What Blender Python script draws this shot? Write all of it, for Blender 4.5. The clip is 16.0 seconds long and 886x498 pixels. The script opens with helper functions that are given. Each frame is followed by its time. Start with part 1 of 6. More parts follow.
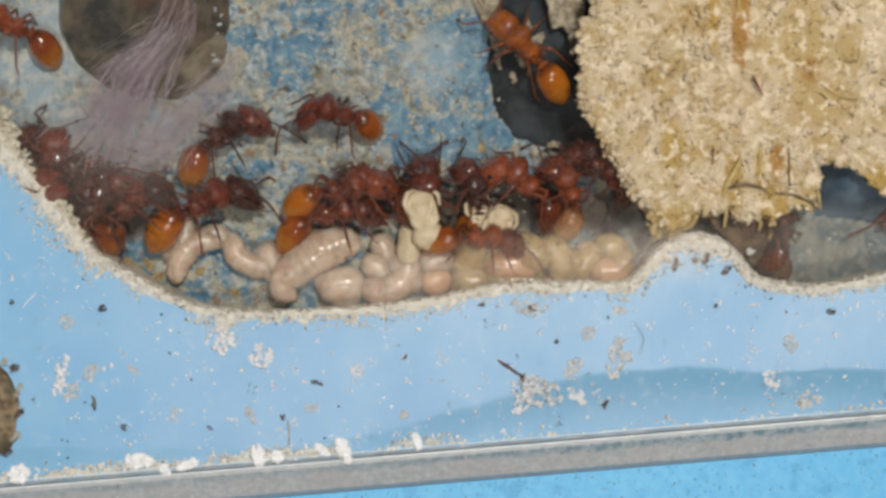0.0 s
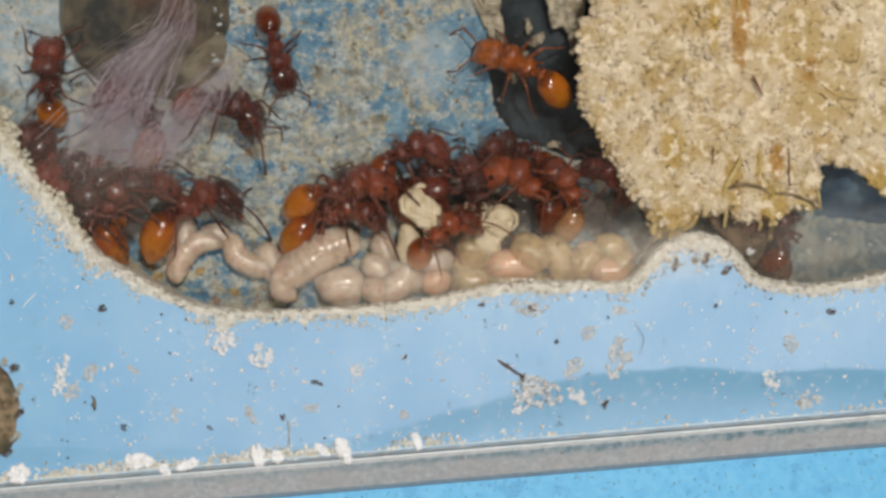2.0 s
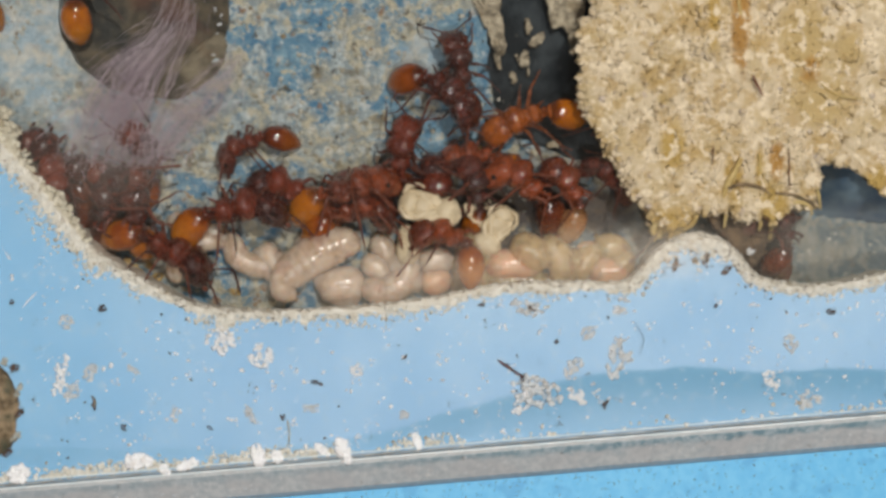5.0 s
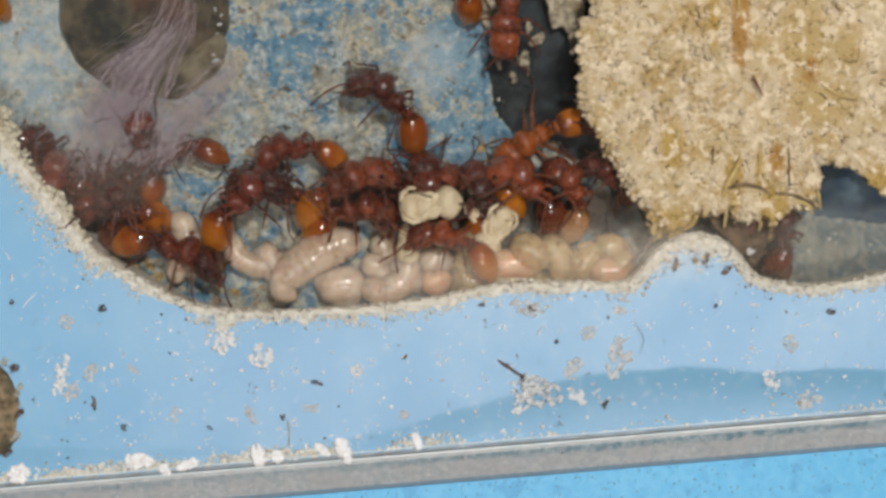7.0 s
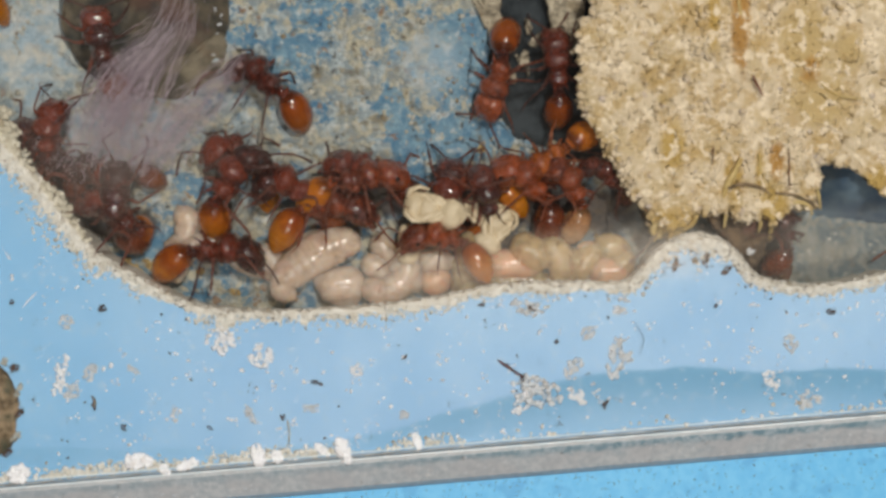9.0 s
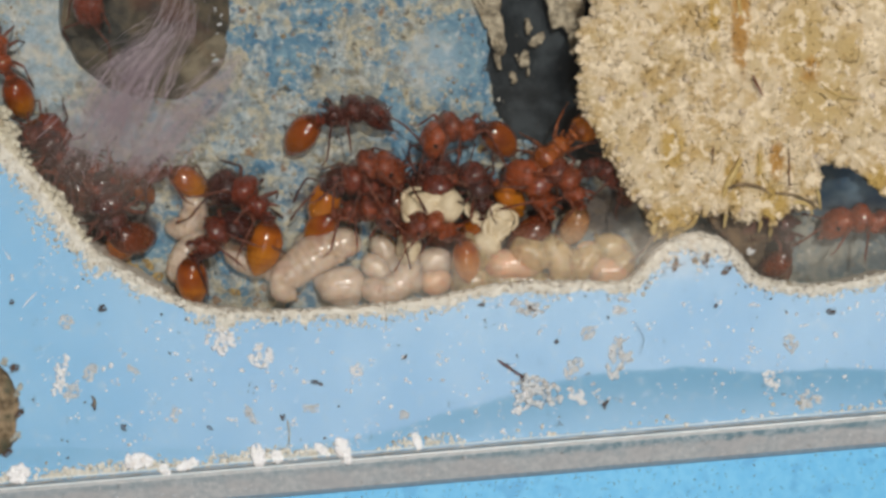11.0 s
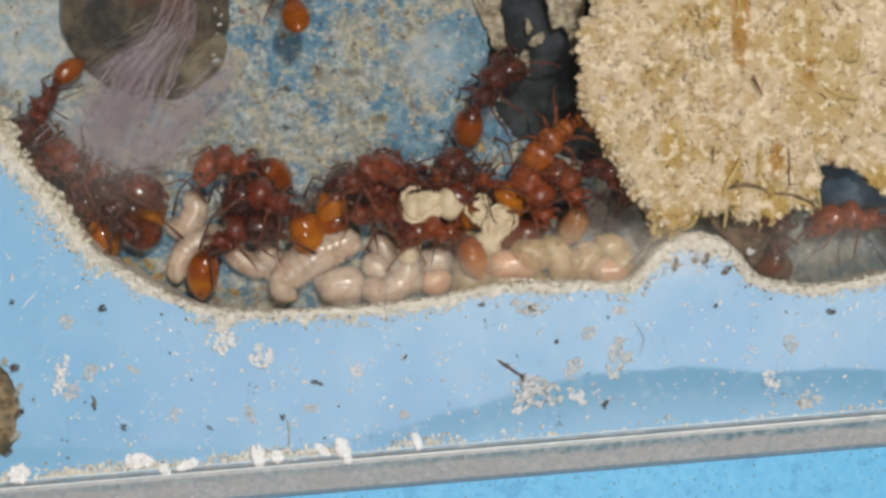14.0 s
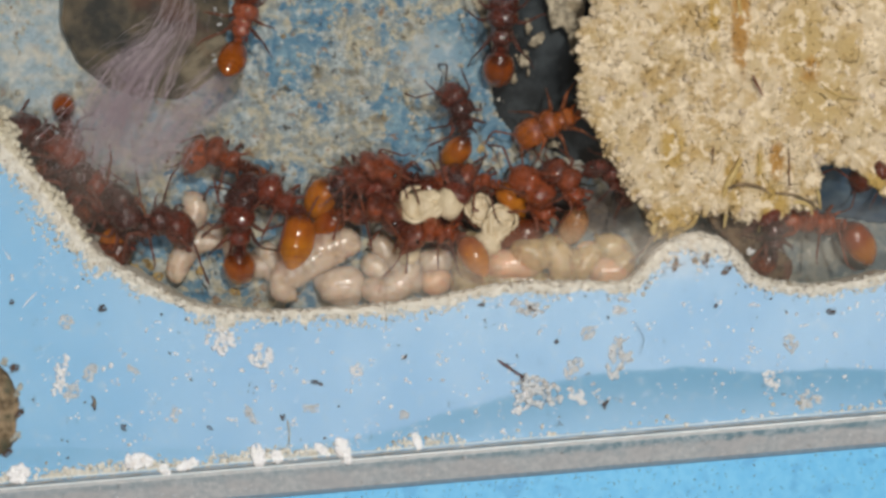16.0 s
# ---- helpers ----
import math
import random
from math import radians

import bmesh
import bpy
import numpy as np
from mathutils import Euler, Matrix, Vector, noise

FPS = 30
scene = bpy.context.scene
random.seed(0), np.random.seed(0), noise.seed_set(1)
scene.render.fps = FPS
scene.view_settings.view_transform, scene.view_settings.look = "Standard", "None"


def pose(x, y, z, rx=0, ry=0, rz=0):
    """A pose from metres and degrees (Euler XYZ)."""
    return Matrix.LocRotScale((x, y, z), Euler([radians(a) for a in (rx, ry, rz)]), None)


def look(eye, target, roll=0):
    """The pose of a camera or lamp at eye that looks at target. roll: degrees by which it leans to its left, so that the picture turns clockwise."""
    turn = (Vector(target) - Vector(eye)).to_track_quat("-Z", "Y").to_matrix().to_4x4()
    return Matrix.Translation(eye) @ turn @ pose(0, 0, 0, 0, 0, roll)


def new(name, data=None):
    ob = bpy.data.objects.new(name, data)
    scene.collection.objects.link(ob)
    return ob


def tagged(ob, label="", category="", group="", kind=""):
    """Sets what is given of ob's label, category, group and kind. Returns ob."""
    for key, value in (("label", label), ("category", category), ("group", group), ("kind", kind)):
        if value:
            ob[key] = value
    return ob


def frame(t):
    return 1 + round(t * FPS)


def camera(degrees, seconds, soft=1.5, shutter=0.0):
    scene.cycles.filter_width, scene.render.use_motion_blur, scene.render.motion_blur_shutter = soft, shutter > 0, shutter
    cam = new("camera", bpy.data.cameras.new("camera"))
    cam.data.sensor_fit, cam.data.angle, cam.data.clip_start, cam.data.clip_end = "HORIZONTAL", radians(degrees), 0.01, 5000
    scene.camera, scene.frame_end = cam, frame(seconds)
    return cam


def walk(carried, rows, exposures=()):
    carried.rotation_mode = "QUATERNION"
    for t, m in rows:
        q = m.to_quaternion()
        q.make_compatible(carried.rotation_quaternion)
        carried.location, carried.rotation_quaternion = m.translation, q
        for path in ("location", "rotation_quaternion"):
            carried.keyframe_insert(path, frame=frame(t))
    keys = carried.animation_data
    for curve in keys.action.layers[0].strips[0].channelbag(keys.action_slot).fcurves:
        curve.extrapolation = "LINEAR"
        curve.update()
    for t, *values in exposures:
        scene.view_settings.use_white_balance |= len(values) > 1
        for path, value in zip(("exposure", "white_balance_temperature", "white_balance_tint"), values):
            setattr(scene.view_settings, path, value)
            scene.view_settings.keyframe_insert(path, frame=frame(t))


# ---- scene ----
# An ant nest behind glass: a chamber milled into a blue block, under a hand lamp.
# The plan is drawn on a sheet with 28 units to the millimetre, x to the right and
# y down, as it lies in perspective from the lens LENS millimetres above the block's face.
MM = 0.001
LENS = 95.0
UNIT = 1.0 / 28.0

cam = camera(2 * math.degrees(math.atan(28.0 / LENS)), 16.0, soft=3.35)
STAND = pose(0, 0, LENS * MM)
walk(cam, [(0, STAND), (16, STAND)])


def spot(x, y, h=0.0):
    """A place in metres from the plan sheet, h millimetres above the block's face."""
    k = (LENS - h) / LENS * UNIT * MM
    return Vector(((x - 784) * k, (441 - y) * k, h * MM))


def size(h=0.0):
    """One sheet unit in metres at the height h."""
    return (LENS - h) / LENS * UNIT * MM


FLOOR = -4.5     # chamber floor, mm
PIT = -5.3       # sunken dark floor, mm

# ---------------------------------------------------------------- light
world = bpy.data.worlds.new("room")
world.use_nodes = True
world.node_tree.nodes["Background"].inputs[0].default_value = (0.92, 0.95, 1.0, 1)
world.node_tree.nodes["Background"].inputs[1].default_value = 0.06
scene.world = world


def lamp(name, place, watts, radius, colour):
    data = bpy.data.lights.new(name, "AREA")
    data.shape, data.size, data.energy, data.color = "DISK", radius * 2, watts, colour
    ob = new(name, data)
    ob.matrix_world = look(place, (0, 0, 0))
    return ob


lamp("hand_lamp", (0.11, 0.16, 0.54), 2.04, 0.026, (1.0, 0.95, 0.87))
lamp("hand_lamp_second_bulb", (0.03, -0.17, 0.57), 0.98, 0.018, (1.0, 0.96, 0.92))
scene.view_settings.exposure = 0.0

# ---------------------------------------------------------------- materials
class Nodes:
    """A short hand for building a material's nodes."""

    def __init__(self, name):
        self.mat = bpy.data.materials.new(name)
        self.mat.use_nodes = True
        self.tree = self.mat.node_tree
        self.bsdf = self.tree.nodes["Principled BSDF"]
        self.out = self.tree.nodes["Material Output"]
        self.where = self.tree.nodes.new("ShaderNodeTexCoord").outputs["Object"]

    def put(self, kind, **links):
        node = self.tree.nodes.new(kind)
        for key, value in links.items():
            self.join(value, node.inputs[key.replace("_", " ")])
        return node

    def join(self, value, socket):
        if isinstance(value, bpy.types.NodeSocket):
            self.tree.links.new(value, socket)
        else:
            socket.default_value = value

    def noise(self, per_mm, detail=4.0, rough=0.55, warp=0.0):
        n = self.put("ShaderNodeTexNoise", Vector=self.where, Scale=per_mm * 1000, Detail=detail, Roughness=rough, Distortion=warp)
        return n.outputs["Fac"]

    def cells(self, per_mm, what="Distance"):
        n = self.put("ShaderNodeTexVoronoi", Vector=self.where, Scale=per_mm * 1000)
        return n.outputs[what]

    def step(self, value, low, high, a=0.0, b=1.0):
        n = self.tree.nodes.new("ShaderNodeMapRange")
        n.interpolation_type = "SMOOTHSTEP"
        for key, v in zip(("Value", "From Min", "From Max", "To Min", "To Max"), (value, low, high, a, b)):
            self.join(v, n.inputs[key])
        return n.outputs[0]

    def sum(self, a, b, how="ADD"):
        n = self.tree.nodes.new("ShaderNodeMath")
        n.operation = how
        self.join(a, n.inputs[0])
        self.join(b, n.inputs[1])
        return n.outputs[0]

    def mix(self, fac, a, b):
        n = self.tree.nodes.new("ShaderNodeMix")
        n.data_type = "RGBA"
        self.join(fac, n.inputs[0])
        self.join(a if isinstance(a, bpy.types.NodeSocket) else (*a, 1), n.inputs[6])
        self.join(b if isinstance(b, bpy.types.NodeSocket) else (*b, 1), n.inputs[7])
        return n.outputs[2]

    def bump(self, height, mm=0.05, strength=0.6):
        n = self.put("ShaderNodeBump", Height=height, Strength=strength, Distance=mm * MM)
        self.join(n.outputs[0], self.bsdf.inputs["Normal"])

    def set(self, **values):
        for key, value in values.items():
            if isinstance(value, tuple) and len(value) == 3 and key != "Subsurface_Radius":
                value = (*value, 1)
            self.join(value, self.bsdf.inputs[key.replace("_", " ")])
        return self.mat


def mat_block():
    """Blue matt paint, paled for the glass haze over it, with a darker damp band towards the edge."""
    m = Nodes("hazed blue paint")
    split = m.put("ShaderNodeSeparateXYZ", Vector=m.where)
    x, y = m.sum(split.outputs[0], 1000, "MULTIPLY"), m.sum(split.outputs[1], 1000, "MULTIPLY")
    rise = m.sum(m.step(x, -12, 14, 0, 1), 5.0, "MULTIPLY")
    wobble = m.sum(m.noise(0.16, 2), 1.1, "MULTIPLY")
    line = m.sum(m.sum(rise, -13.0), wobble)
    below = m.sum(line, y, "SUBTRACT")
    damp = m.step(below, -0.05, 0.35)
    damp = m.sum(damp, m.step(below, 0.4, 3.2, 1.0, 0.5), "MULTIPLY")
    damp = m.sum(damp, m.step(x, -16, 16, 0.3, 1.0), "MULTIPLY")
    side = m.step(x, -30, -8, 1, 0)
    col = m.mix(m.step(m.noise(0.12, 3), 0.35, 0.65), (0.305, 0.522, 0.765), (0.378, 0.588, 0.81))
    col = m.mix(m.step(m.noise(2.2, 6, 0.7), 0.35, 0.65, 0.22, 0), col, (0.22, 0.42, 0.68))
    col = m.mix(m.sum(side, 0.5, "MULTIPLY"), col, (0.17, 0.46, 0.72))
    col = m.mix(damp, col, (0.14, 0.355, 0.55))
    col = m.mix(m.step(m.noise(0.9, 6, 0.75), 0.54, 0.72, 0, 0.5), col, (0.6, 0.7, 0.78))
    col = m.mix(m.step(m.noise(5, 3, 0.7), 0.66, 0.74, 0, 0.6), col, (0.16, 0.2, 0.26))
    m.bump(m.noise(4, 5, 0.6), 0.02, 0.4)
    return m.set(Base_Color=col, Roughness=0.55)


BARE = ((800, 245, 110, 48), (520, 105, 62, 60), (430, 305, 60, 40), (810, 110, 62, 95), (940, 300, 60, 26), (700, 190, 42, 60), (560, 20, 60, 40), (340, 330, 40, 26), (420, 60, 34, 46))

# dark brown patches on the floor under the crowd and the brood
DARK_PATCHES = ((930, 362, 100, 56), (640, 355, 140, 36), (200, 395, 90, 40), (800, 370, 60, 50), (1075, 375, 80, 50), (860, 440, 120, 40))

CHALKY = ((50, 90, 110, 120), (180, 240, 150, 60), (760, 110, 60, 60))


def mat_floor():
    """Blue paint under a blotchy crust of pale mineral deposit."""
    m = Nodes("crusted blue floor")
    split = m.put("ShaderNodeSeparateXYZ", Vector=m.where)
    x, y = m.sum(split.outputs[0], 1000, "MULTIPLY"), m.sum(split.outputs[1], 1000, "MULTIPLY")
    big, mid, fine = m.noise(0.35, 4, 0.6, 0.3), m.noise(0.78, 6, 0.7, 0.4), m.noise(3.2, 5, 0.7)
    cover = m.sum(m.sum(m.sum(big, 0.35, "MULTIPLY"), m.sum(mid, 0.82, "MULTIPLY")), m.sum(fine, 0.18, "MULTIPLY"))
    cover = m.sum(cover, 0.06)
    cover = m.sum(cover, m.sum(m.step(x, -22, 2, 0.12, 0.0), m.step(y, 1, 5), "MULTIPLY"))
    ragged = m.sum(m.sum(mid, 1.5, "MULTIPLY"), -0.75)
    for bx, by, rx, ry in BARE:
        c = spot(bx, by, FLOOR)
        dx = m.sum(m.sum(x, -c.x * 1000), 28.0 / rx, "MULTIPLY")
        dy = m.sum(m.sum(y, -c.y * 1000), 28.0 / ry, "MULTIPLY")
        d = m.sum(m.sum(m.sum(dx, dx, "MULTIPLY"), m.sum(dy, dy, "MULTIPLY")), ragged)
        cover = m.sum(cover, m.step(d, 0.3, 1.3, -0.13, 0.0))
    crust = m.step(cover, 0.695, 0.745)
    blue = m.mix(m.step(mid, 0.35, 0.65), (0.085, 0.215, 0.345), (0.25, 0.41, 0.51))
    blue = m.mix(m.step(m.noise(1.9, 4, 0.6), 0.5, 0.62, 0, 0.45), blue, (0.30, 0.45, 0.52))
    pale = m.mix(m.step(m.noise(0.8, 4, 0.6, 0.4), 0.44, 0.56), (0.50, 0.57, 0.58), (0.58, 0.52, 0.37))
    pale = m.mix(m.step(m.noise(1.6, 5, 0.7), 0.44, 0.58), m.mix(0.75, pale, (0.22, 0.26, 0.27)), pale)
    col = m.mix(m.sum(crust, 0.93, "MULTIPLY"), blue, pale)
    col = m.mix(m.step(m.noise(0.75, 5, 0.7), 0.56, 0.67, 0, 0.7), col, (0.18, 0.14, 0.07))
    col = m.mix(m.step(m.noise(1.3, 4, 0.65), 0.55, 0.66, 0, 0.6), col, (0.70, 0.72, 0.69))
    col = m.mix(m.step(m.noise(1.3, 4, 0.7), 0.34, 0.385, 0.85, 0), col, (0.06, 0.05, 0.035))
    col = m.mix(m.step(m.noise(1.05, 3, 0.6), 0.63, 0.68, 0, 0.75), col, (0.30, 0.16, 0.07))
    for bx, by, rx, ry in CHALKY:
        c = spot(bx, by, FLOOR)
        dx = m.sum(m.sum(x, -c.x * 1000), 28.0 / rx, "MULTIPLY")
        dy = m.sum(m.sum(y, -c.y * 1000), 28.0 / ry, "MULTIPLY")
        d = m.sum(m.sum(m.sum(dx, dx, "MULTIPLY"), m.sum(dy, dy, "MULTIPLY")), m.sum(ragged, 2.5, "MULTIPLY"))
        col = m.mix(m.step(d, 0.0, 1.6, 0.6, 0.0), col, m.mix(m.step(m.noise(0.9, 4), 0.42, 0.6), (0.40, 0.55, 0.66), (0.70, 0.71, 0.67)))
    for bx, by, rx, ry in DARK_PATCHES:
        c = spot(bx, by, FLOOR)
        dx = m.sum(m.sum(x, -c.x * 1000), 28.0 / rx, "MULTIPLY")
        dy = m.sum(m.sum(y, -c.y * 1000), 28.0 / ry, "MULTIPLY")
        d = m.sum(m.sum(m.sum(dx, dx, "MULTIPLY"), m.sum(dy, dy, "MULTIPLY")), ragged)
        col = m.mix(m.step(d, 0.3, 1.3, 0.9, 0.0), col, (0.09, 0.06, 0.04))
    silt = m.sum(m.step(x, 10, 14), m.step(y, 3.2, 1.4), "MULTIPLY")
    col = m.mix(m.sum(silt, 0.8, "MULTIPLY"), col, m.mix(m.step(mid, 0.4, 0.6), (0.15, 0.17, 0.16), (0.28, 0.28, 0.24)))
    m.bump(m.sum(m.sum(cover, fine), m.noise(6, 3)), 0.22, 0.9)
    return m.set(Base_Color=col, Roughness=0.8)


def mat_pit():
    m = Nodes("dark shaded floor")
    # near-black base carries the hollow's shade; a paler slate shade towards the right
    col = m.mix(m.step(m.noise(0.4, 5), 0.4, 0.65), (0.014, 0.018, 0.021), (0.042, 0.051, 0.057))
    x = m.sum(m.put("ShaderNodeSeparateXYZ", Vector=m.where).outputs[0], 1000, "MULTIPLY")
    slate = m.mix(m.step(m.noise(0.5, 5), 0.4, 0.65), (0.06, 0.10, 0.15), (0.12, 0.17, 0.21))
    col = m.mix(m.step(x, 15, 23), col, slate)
    col = m.mix(m.step(m.noise(1.7, 6, 0.7), 0.64, 0.74, 0, 0.7), col, (0.26, 0.24, 0.19))
    m.bump(m.noise(2, 6, 0.65), 0.12, 0.7)
    return m.set(Base_Color=col, Roughness=0.9, Specular_IOR_Level=0.15)


def mat_plain(name, a, b, per_mm=1.5, rough=0.6, relief=0.05, c=None):
    m = Nodes(name)
    col = m.mix(m.step(m.noise(per_mm, 5, 0.65), 0.35, 0.65), a, b)
    if c:
        col = m.mix(m.step(m.noise(per_mm * 0.35, 4), 0.55, 0.68, 0, 0.8), col, c)
    m.bump(m.noise(per_mm * 3, 4), relief, 0.7)
    return m.set(Base_Color=col, Roughness=rough)


def mat_crumb(name, a, b, c):
    """Loose grains, each island of its own tint."""
    m = Nodes(name)
    isle = m.put("ShaderNodeNewGeometry").outputs["Random Per Island"]
    col = m.mix(m.step(isle, 0.2, 0.8), a, b)
    col = m.mix(m.step(isle, 0.9, 0.93), col, c)
    col = m.mix(m.step(m.noise(4, 4), 0.35, 0.7, 0.25, 0), col, c)
    m.bump(m.noise(9, 3), 0.04, 0.6)
    return m.set(Base_Color=col, Roughness=0.7)


OCHRE, RUST, MOSS = (0.46, 0.30, 0.07), (0.40, 0.20, 0.03), (0.50, 0.36, 0.15)
STAINS = ((1310, 45, 16, 75, RUST), (1262, 30, 10, 60, OCHRE), (1425, 70, 42, 80, MOSS), (1434, 132, 15, 28, RUST), (1455, 180, 60, 40, MOSS), (1190, 262, 22, 46, OCHRE), (1500, 90, 26, 40, MOSS),
          (1300, 318, 14, 52, OCHRE), (1345, 300, 8, 36, OCHRE), (1375, 285, 14, 30, RUST), (1195, 405, 60, 36, OCHRE), (1555, 320, 30, 26, OCHRE), (1370, 370, 24, 40, OCHRE), (1175, 175, 10, 10, MOSS))


def mat_lump():
    m = Nodes("crumbly cream plaster")
    tone = m.put("ShaderNodeSeparateColor", Color=m.cells(2.6, "Color")).outputs[0]
    isle = m.put("ShaderNodeNewGeometry").outputs["Random Per Island"]
    col = m.mix(m.sum(m.sum(tone, 0.4, "MULTIPLY"), m.sum(isle, 0.6, "MULTIPLY")), (0.55, 0.44, 0.28), (0.79, 0.66, 0.48))
    col = m.mix(m.step(isle, 0.93, 0.96, 0, 0.6), col, (0.50, 0.42, 0.40))
    col = m.mix(m.step(m.noise(0.9, 5, 0.7), 0.48, 0.6, 0, 0.7), col, (0.46, 0.31, 0.12))
    col = m.mix(m.step(m.noise(0.4, 5, 0.7), 0.5, 0.62, 0, 0.5), col, (0.48, 0.35, 0.15))
    col = m.mix(m.step(m.noise(0.22, 5, 0.6), 0.54, 0.66, 0, 0.6), col, (0.46, 0.30, 0.09))
    split = m.put("ShaderNodeSeparateXYZ", Vector=m.where)
    x, y = m.sum(split.outputs[0], 1000, "MULTIPLY"), m.sum(split.outputs[1], 1000, "MULTIPLY")
    ragged = m.sum(m.sum(m.noise(0.9, 6, 0.75), 5.0, "MULTIPLY"), -2.4)
    for bx, by, rx, ry, tint in STAINS:
        c = spot(bx, by, -0.8)
        dx = m.sum(m.sum(x, -c.x * 1000), 28.0 / rx, "MULTIPLY")
        dy = m.sum(m.sum(y, -c.y * 1000), 28.0 / ry, "MULTIPLY")
        d = m.sum(m.sum(m.sum(dx, dx, "MULTIPLY"), m.sum(dy, dy, "MULTIPLY")), ragged)
        col = m.mix(m.step(d, 0.2, 2.0, 0.95, 0.0), col, tint)
    col = m.mix(m.step(m.noise(1.3, 5, 0.7), 0.585, 0.66, 0, 0.7), col, (0.20, 0.13, 0.06))
    col = m.mix(m.step(m.noise(1.25, 4, 0.65), 0.38, 0.48, 0.85, 0), col, (0.84, 0.71, 0.52))
    m.bump(m.sum(m.sum(m.cells(3.4), -0.8, "MULTIPLY"), m.noise(6, 4)), 0.09, 0.7)
    return m.set(Base_Color=col, Roughness=0.7)


def mat_chitin(name, dark, light, rough, wrinkle, coat=0.0, bands=False):
    """Ant shell: mottled, wrinkled where matt; on the gaster brown hind margins."""
    m = Nodes(name)
    rnd = m.put("ShaderNodeObjectInfo").outputs["Random"]
    local = m.where
    shift = m.put("ShaderNodeCombineXYZ", X=m.sum(rnd, 0.07, "MULTIPLY"), Y=m.sum(rnd, 0.03, "MULTIPLY"))
    moved = m.tree.nodes.new("ShaderNodeVectorMath")
    m.join(m.where, moved.inputs[0])
    m.join(shift.outputs[0], moved.inputs[1])
    m.where = moved.outputs[0]
    f = m.sum(m.sum(m.noise(0.9, 4, 0.6), 0.6, "MULTIPLY"), m.sum(rnd, 0.4, "MULTIPLY"))
    col = m.mix(m.step(f, 0.32, 0.68), dark, light)
    deep = tuple(c * 0.3 for c in dark)
    if bands:
        x = m.sum(m.put("ShaderNodeSeparateXYZ", Vector=local).outputs[0], -1000, "MULTIPLY")
        # front darkened and rear brightened, as if light shone through the gaster
        col = m.mix(m.step(m.sum(x, m.sum(m.noise(1.2, 3), 0.5, "MULTIPLY")), 0.75, 0.2, 0, 0.85), col, deep)
        col = m.mix(m.step(m.sum(x, m.sum(m.noise(0.8, 3), 0.6, "MULTIPLY")), 1.1, 2.6, 0, 0.6), col, tuple(min(1.0, c * k) for c, k in zip(light, (1.2, 1.6, 1.8))))
        for ring in (2.02, 2.46, 2.8):
            col = m.mix(m.sum(m.step(x, ring - 0.10, ring, 0, 0.55), m.step(x, ring, ring + 0.05, 1, 0), "MULTIPLY"), col, dark)
        col = m.mix(m.step(m.noise(0.7, 4), 0.55, 0.7, 0, 0.6), col, dark)
        col = m.mix(m.step(m.noise(3.5, 4, 0.7), 0.5, 0.66, 0, 0.35), col, dark)
    else:
        col = m.mix(m.step(m.noise(3.4, 5, 0.7), 0.48, 0.66, 0, 0.6), col, deep)
        col = m.mix(m.step(m.noise(1.6, 3, 0.6), 0.56, 0.7, 0, 0.4), col, tuple(min(1.0, c * 1.5) for c in light))
    m.bump(m.noise(wrinkle, 4, 0.65, 0.8), 0.2, 0.12 if bands else 1.0)
    gloss = m.step(m.noise(2.5, 4, 0.7), 0.4, 0.6, rough * 0.7, rough * 1.5)
    return m.set(Base_Color=col, Roughness=gloss, Specular_IOR_Level=0.5, Coat_Weight=coat, Coat_Roughness=0.06 if bands else 0.09, Transmission_Weight=0.34 if bands else 0.0, IOR=1.45)


def mat_grub(name, a, b, pink, gut=0.4, clear=0.2):
    """Soft wet skin with the gut showing through in patches; clear: the share of light that goes straight through."""
    m = Nodes(name)
    col = m.mix(m.step(m.noise(0.55, 4, 0.6), 0.36, 0.62), a, b)
    col = m.mix(m.step(m.noise(0.7, 3), 0.48, 0.66, 0, 0.7), col, pink)
    col = m.mix(m.step(m.noise(1.6, 4, 0.6), 0.54, 0.7, 0, gut), col, tuple(c * 0.6 for c in a))
    m.bump(m.noise(1.6, 3, 0.5), 0.12, 0.3)
    m.set(Base_Color=col, Roughness=0.25, Coat_Weight=0.35, Coat_Roughness=0.14, Subsurface_Weight=1.0, Subsurface_Radius=(1.0, 0.8, 0.6), Subsurface_Scale=1.5 * MM)
    glow = m.put("ShaderNodeMixShader", Fac=m.step(m.noise(0.8, 4, 0.6), 0.35, 0.65, clear * 0.5, clear * 1.5))
    m.join(m.bsdf.outputs[0], glow.inputs[1])
    m.join(m.put("ShaderNodeBsdfTransparent", Color=(0.98, 0.95, 0.9, 1)).outputs[0], glow.inputs[2])
    m.join(glow.outputs[0], m.out.inputs["Surface"])
    return m.mat


# haze added to the pane over the brood, the side chamber and the left crowd
HAZED = ((980, 465, 210, 55, 0.05), (1060, 455, 110, 55, 0.05), (1180, 432, 90, 40, 0.05), (1205, 455, 75, 38, 0.08), (1330, 450, 150, 60, 0.03), (1500, 420, 120, 60, 0.04), (110, 310, 130, 90, 0.025), (250, 290, 120, 70, 0.02), (690, 500, 220, 45, 0.075))


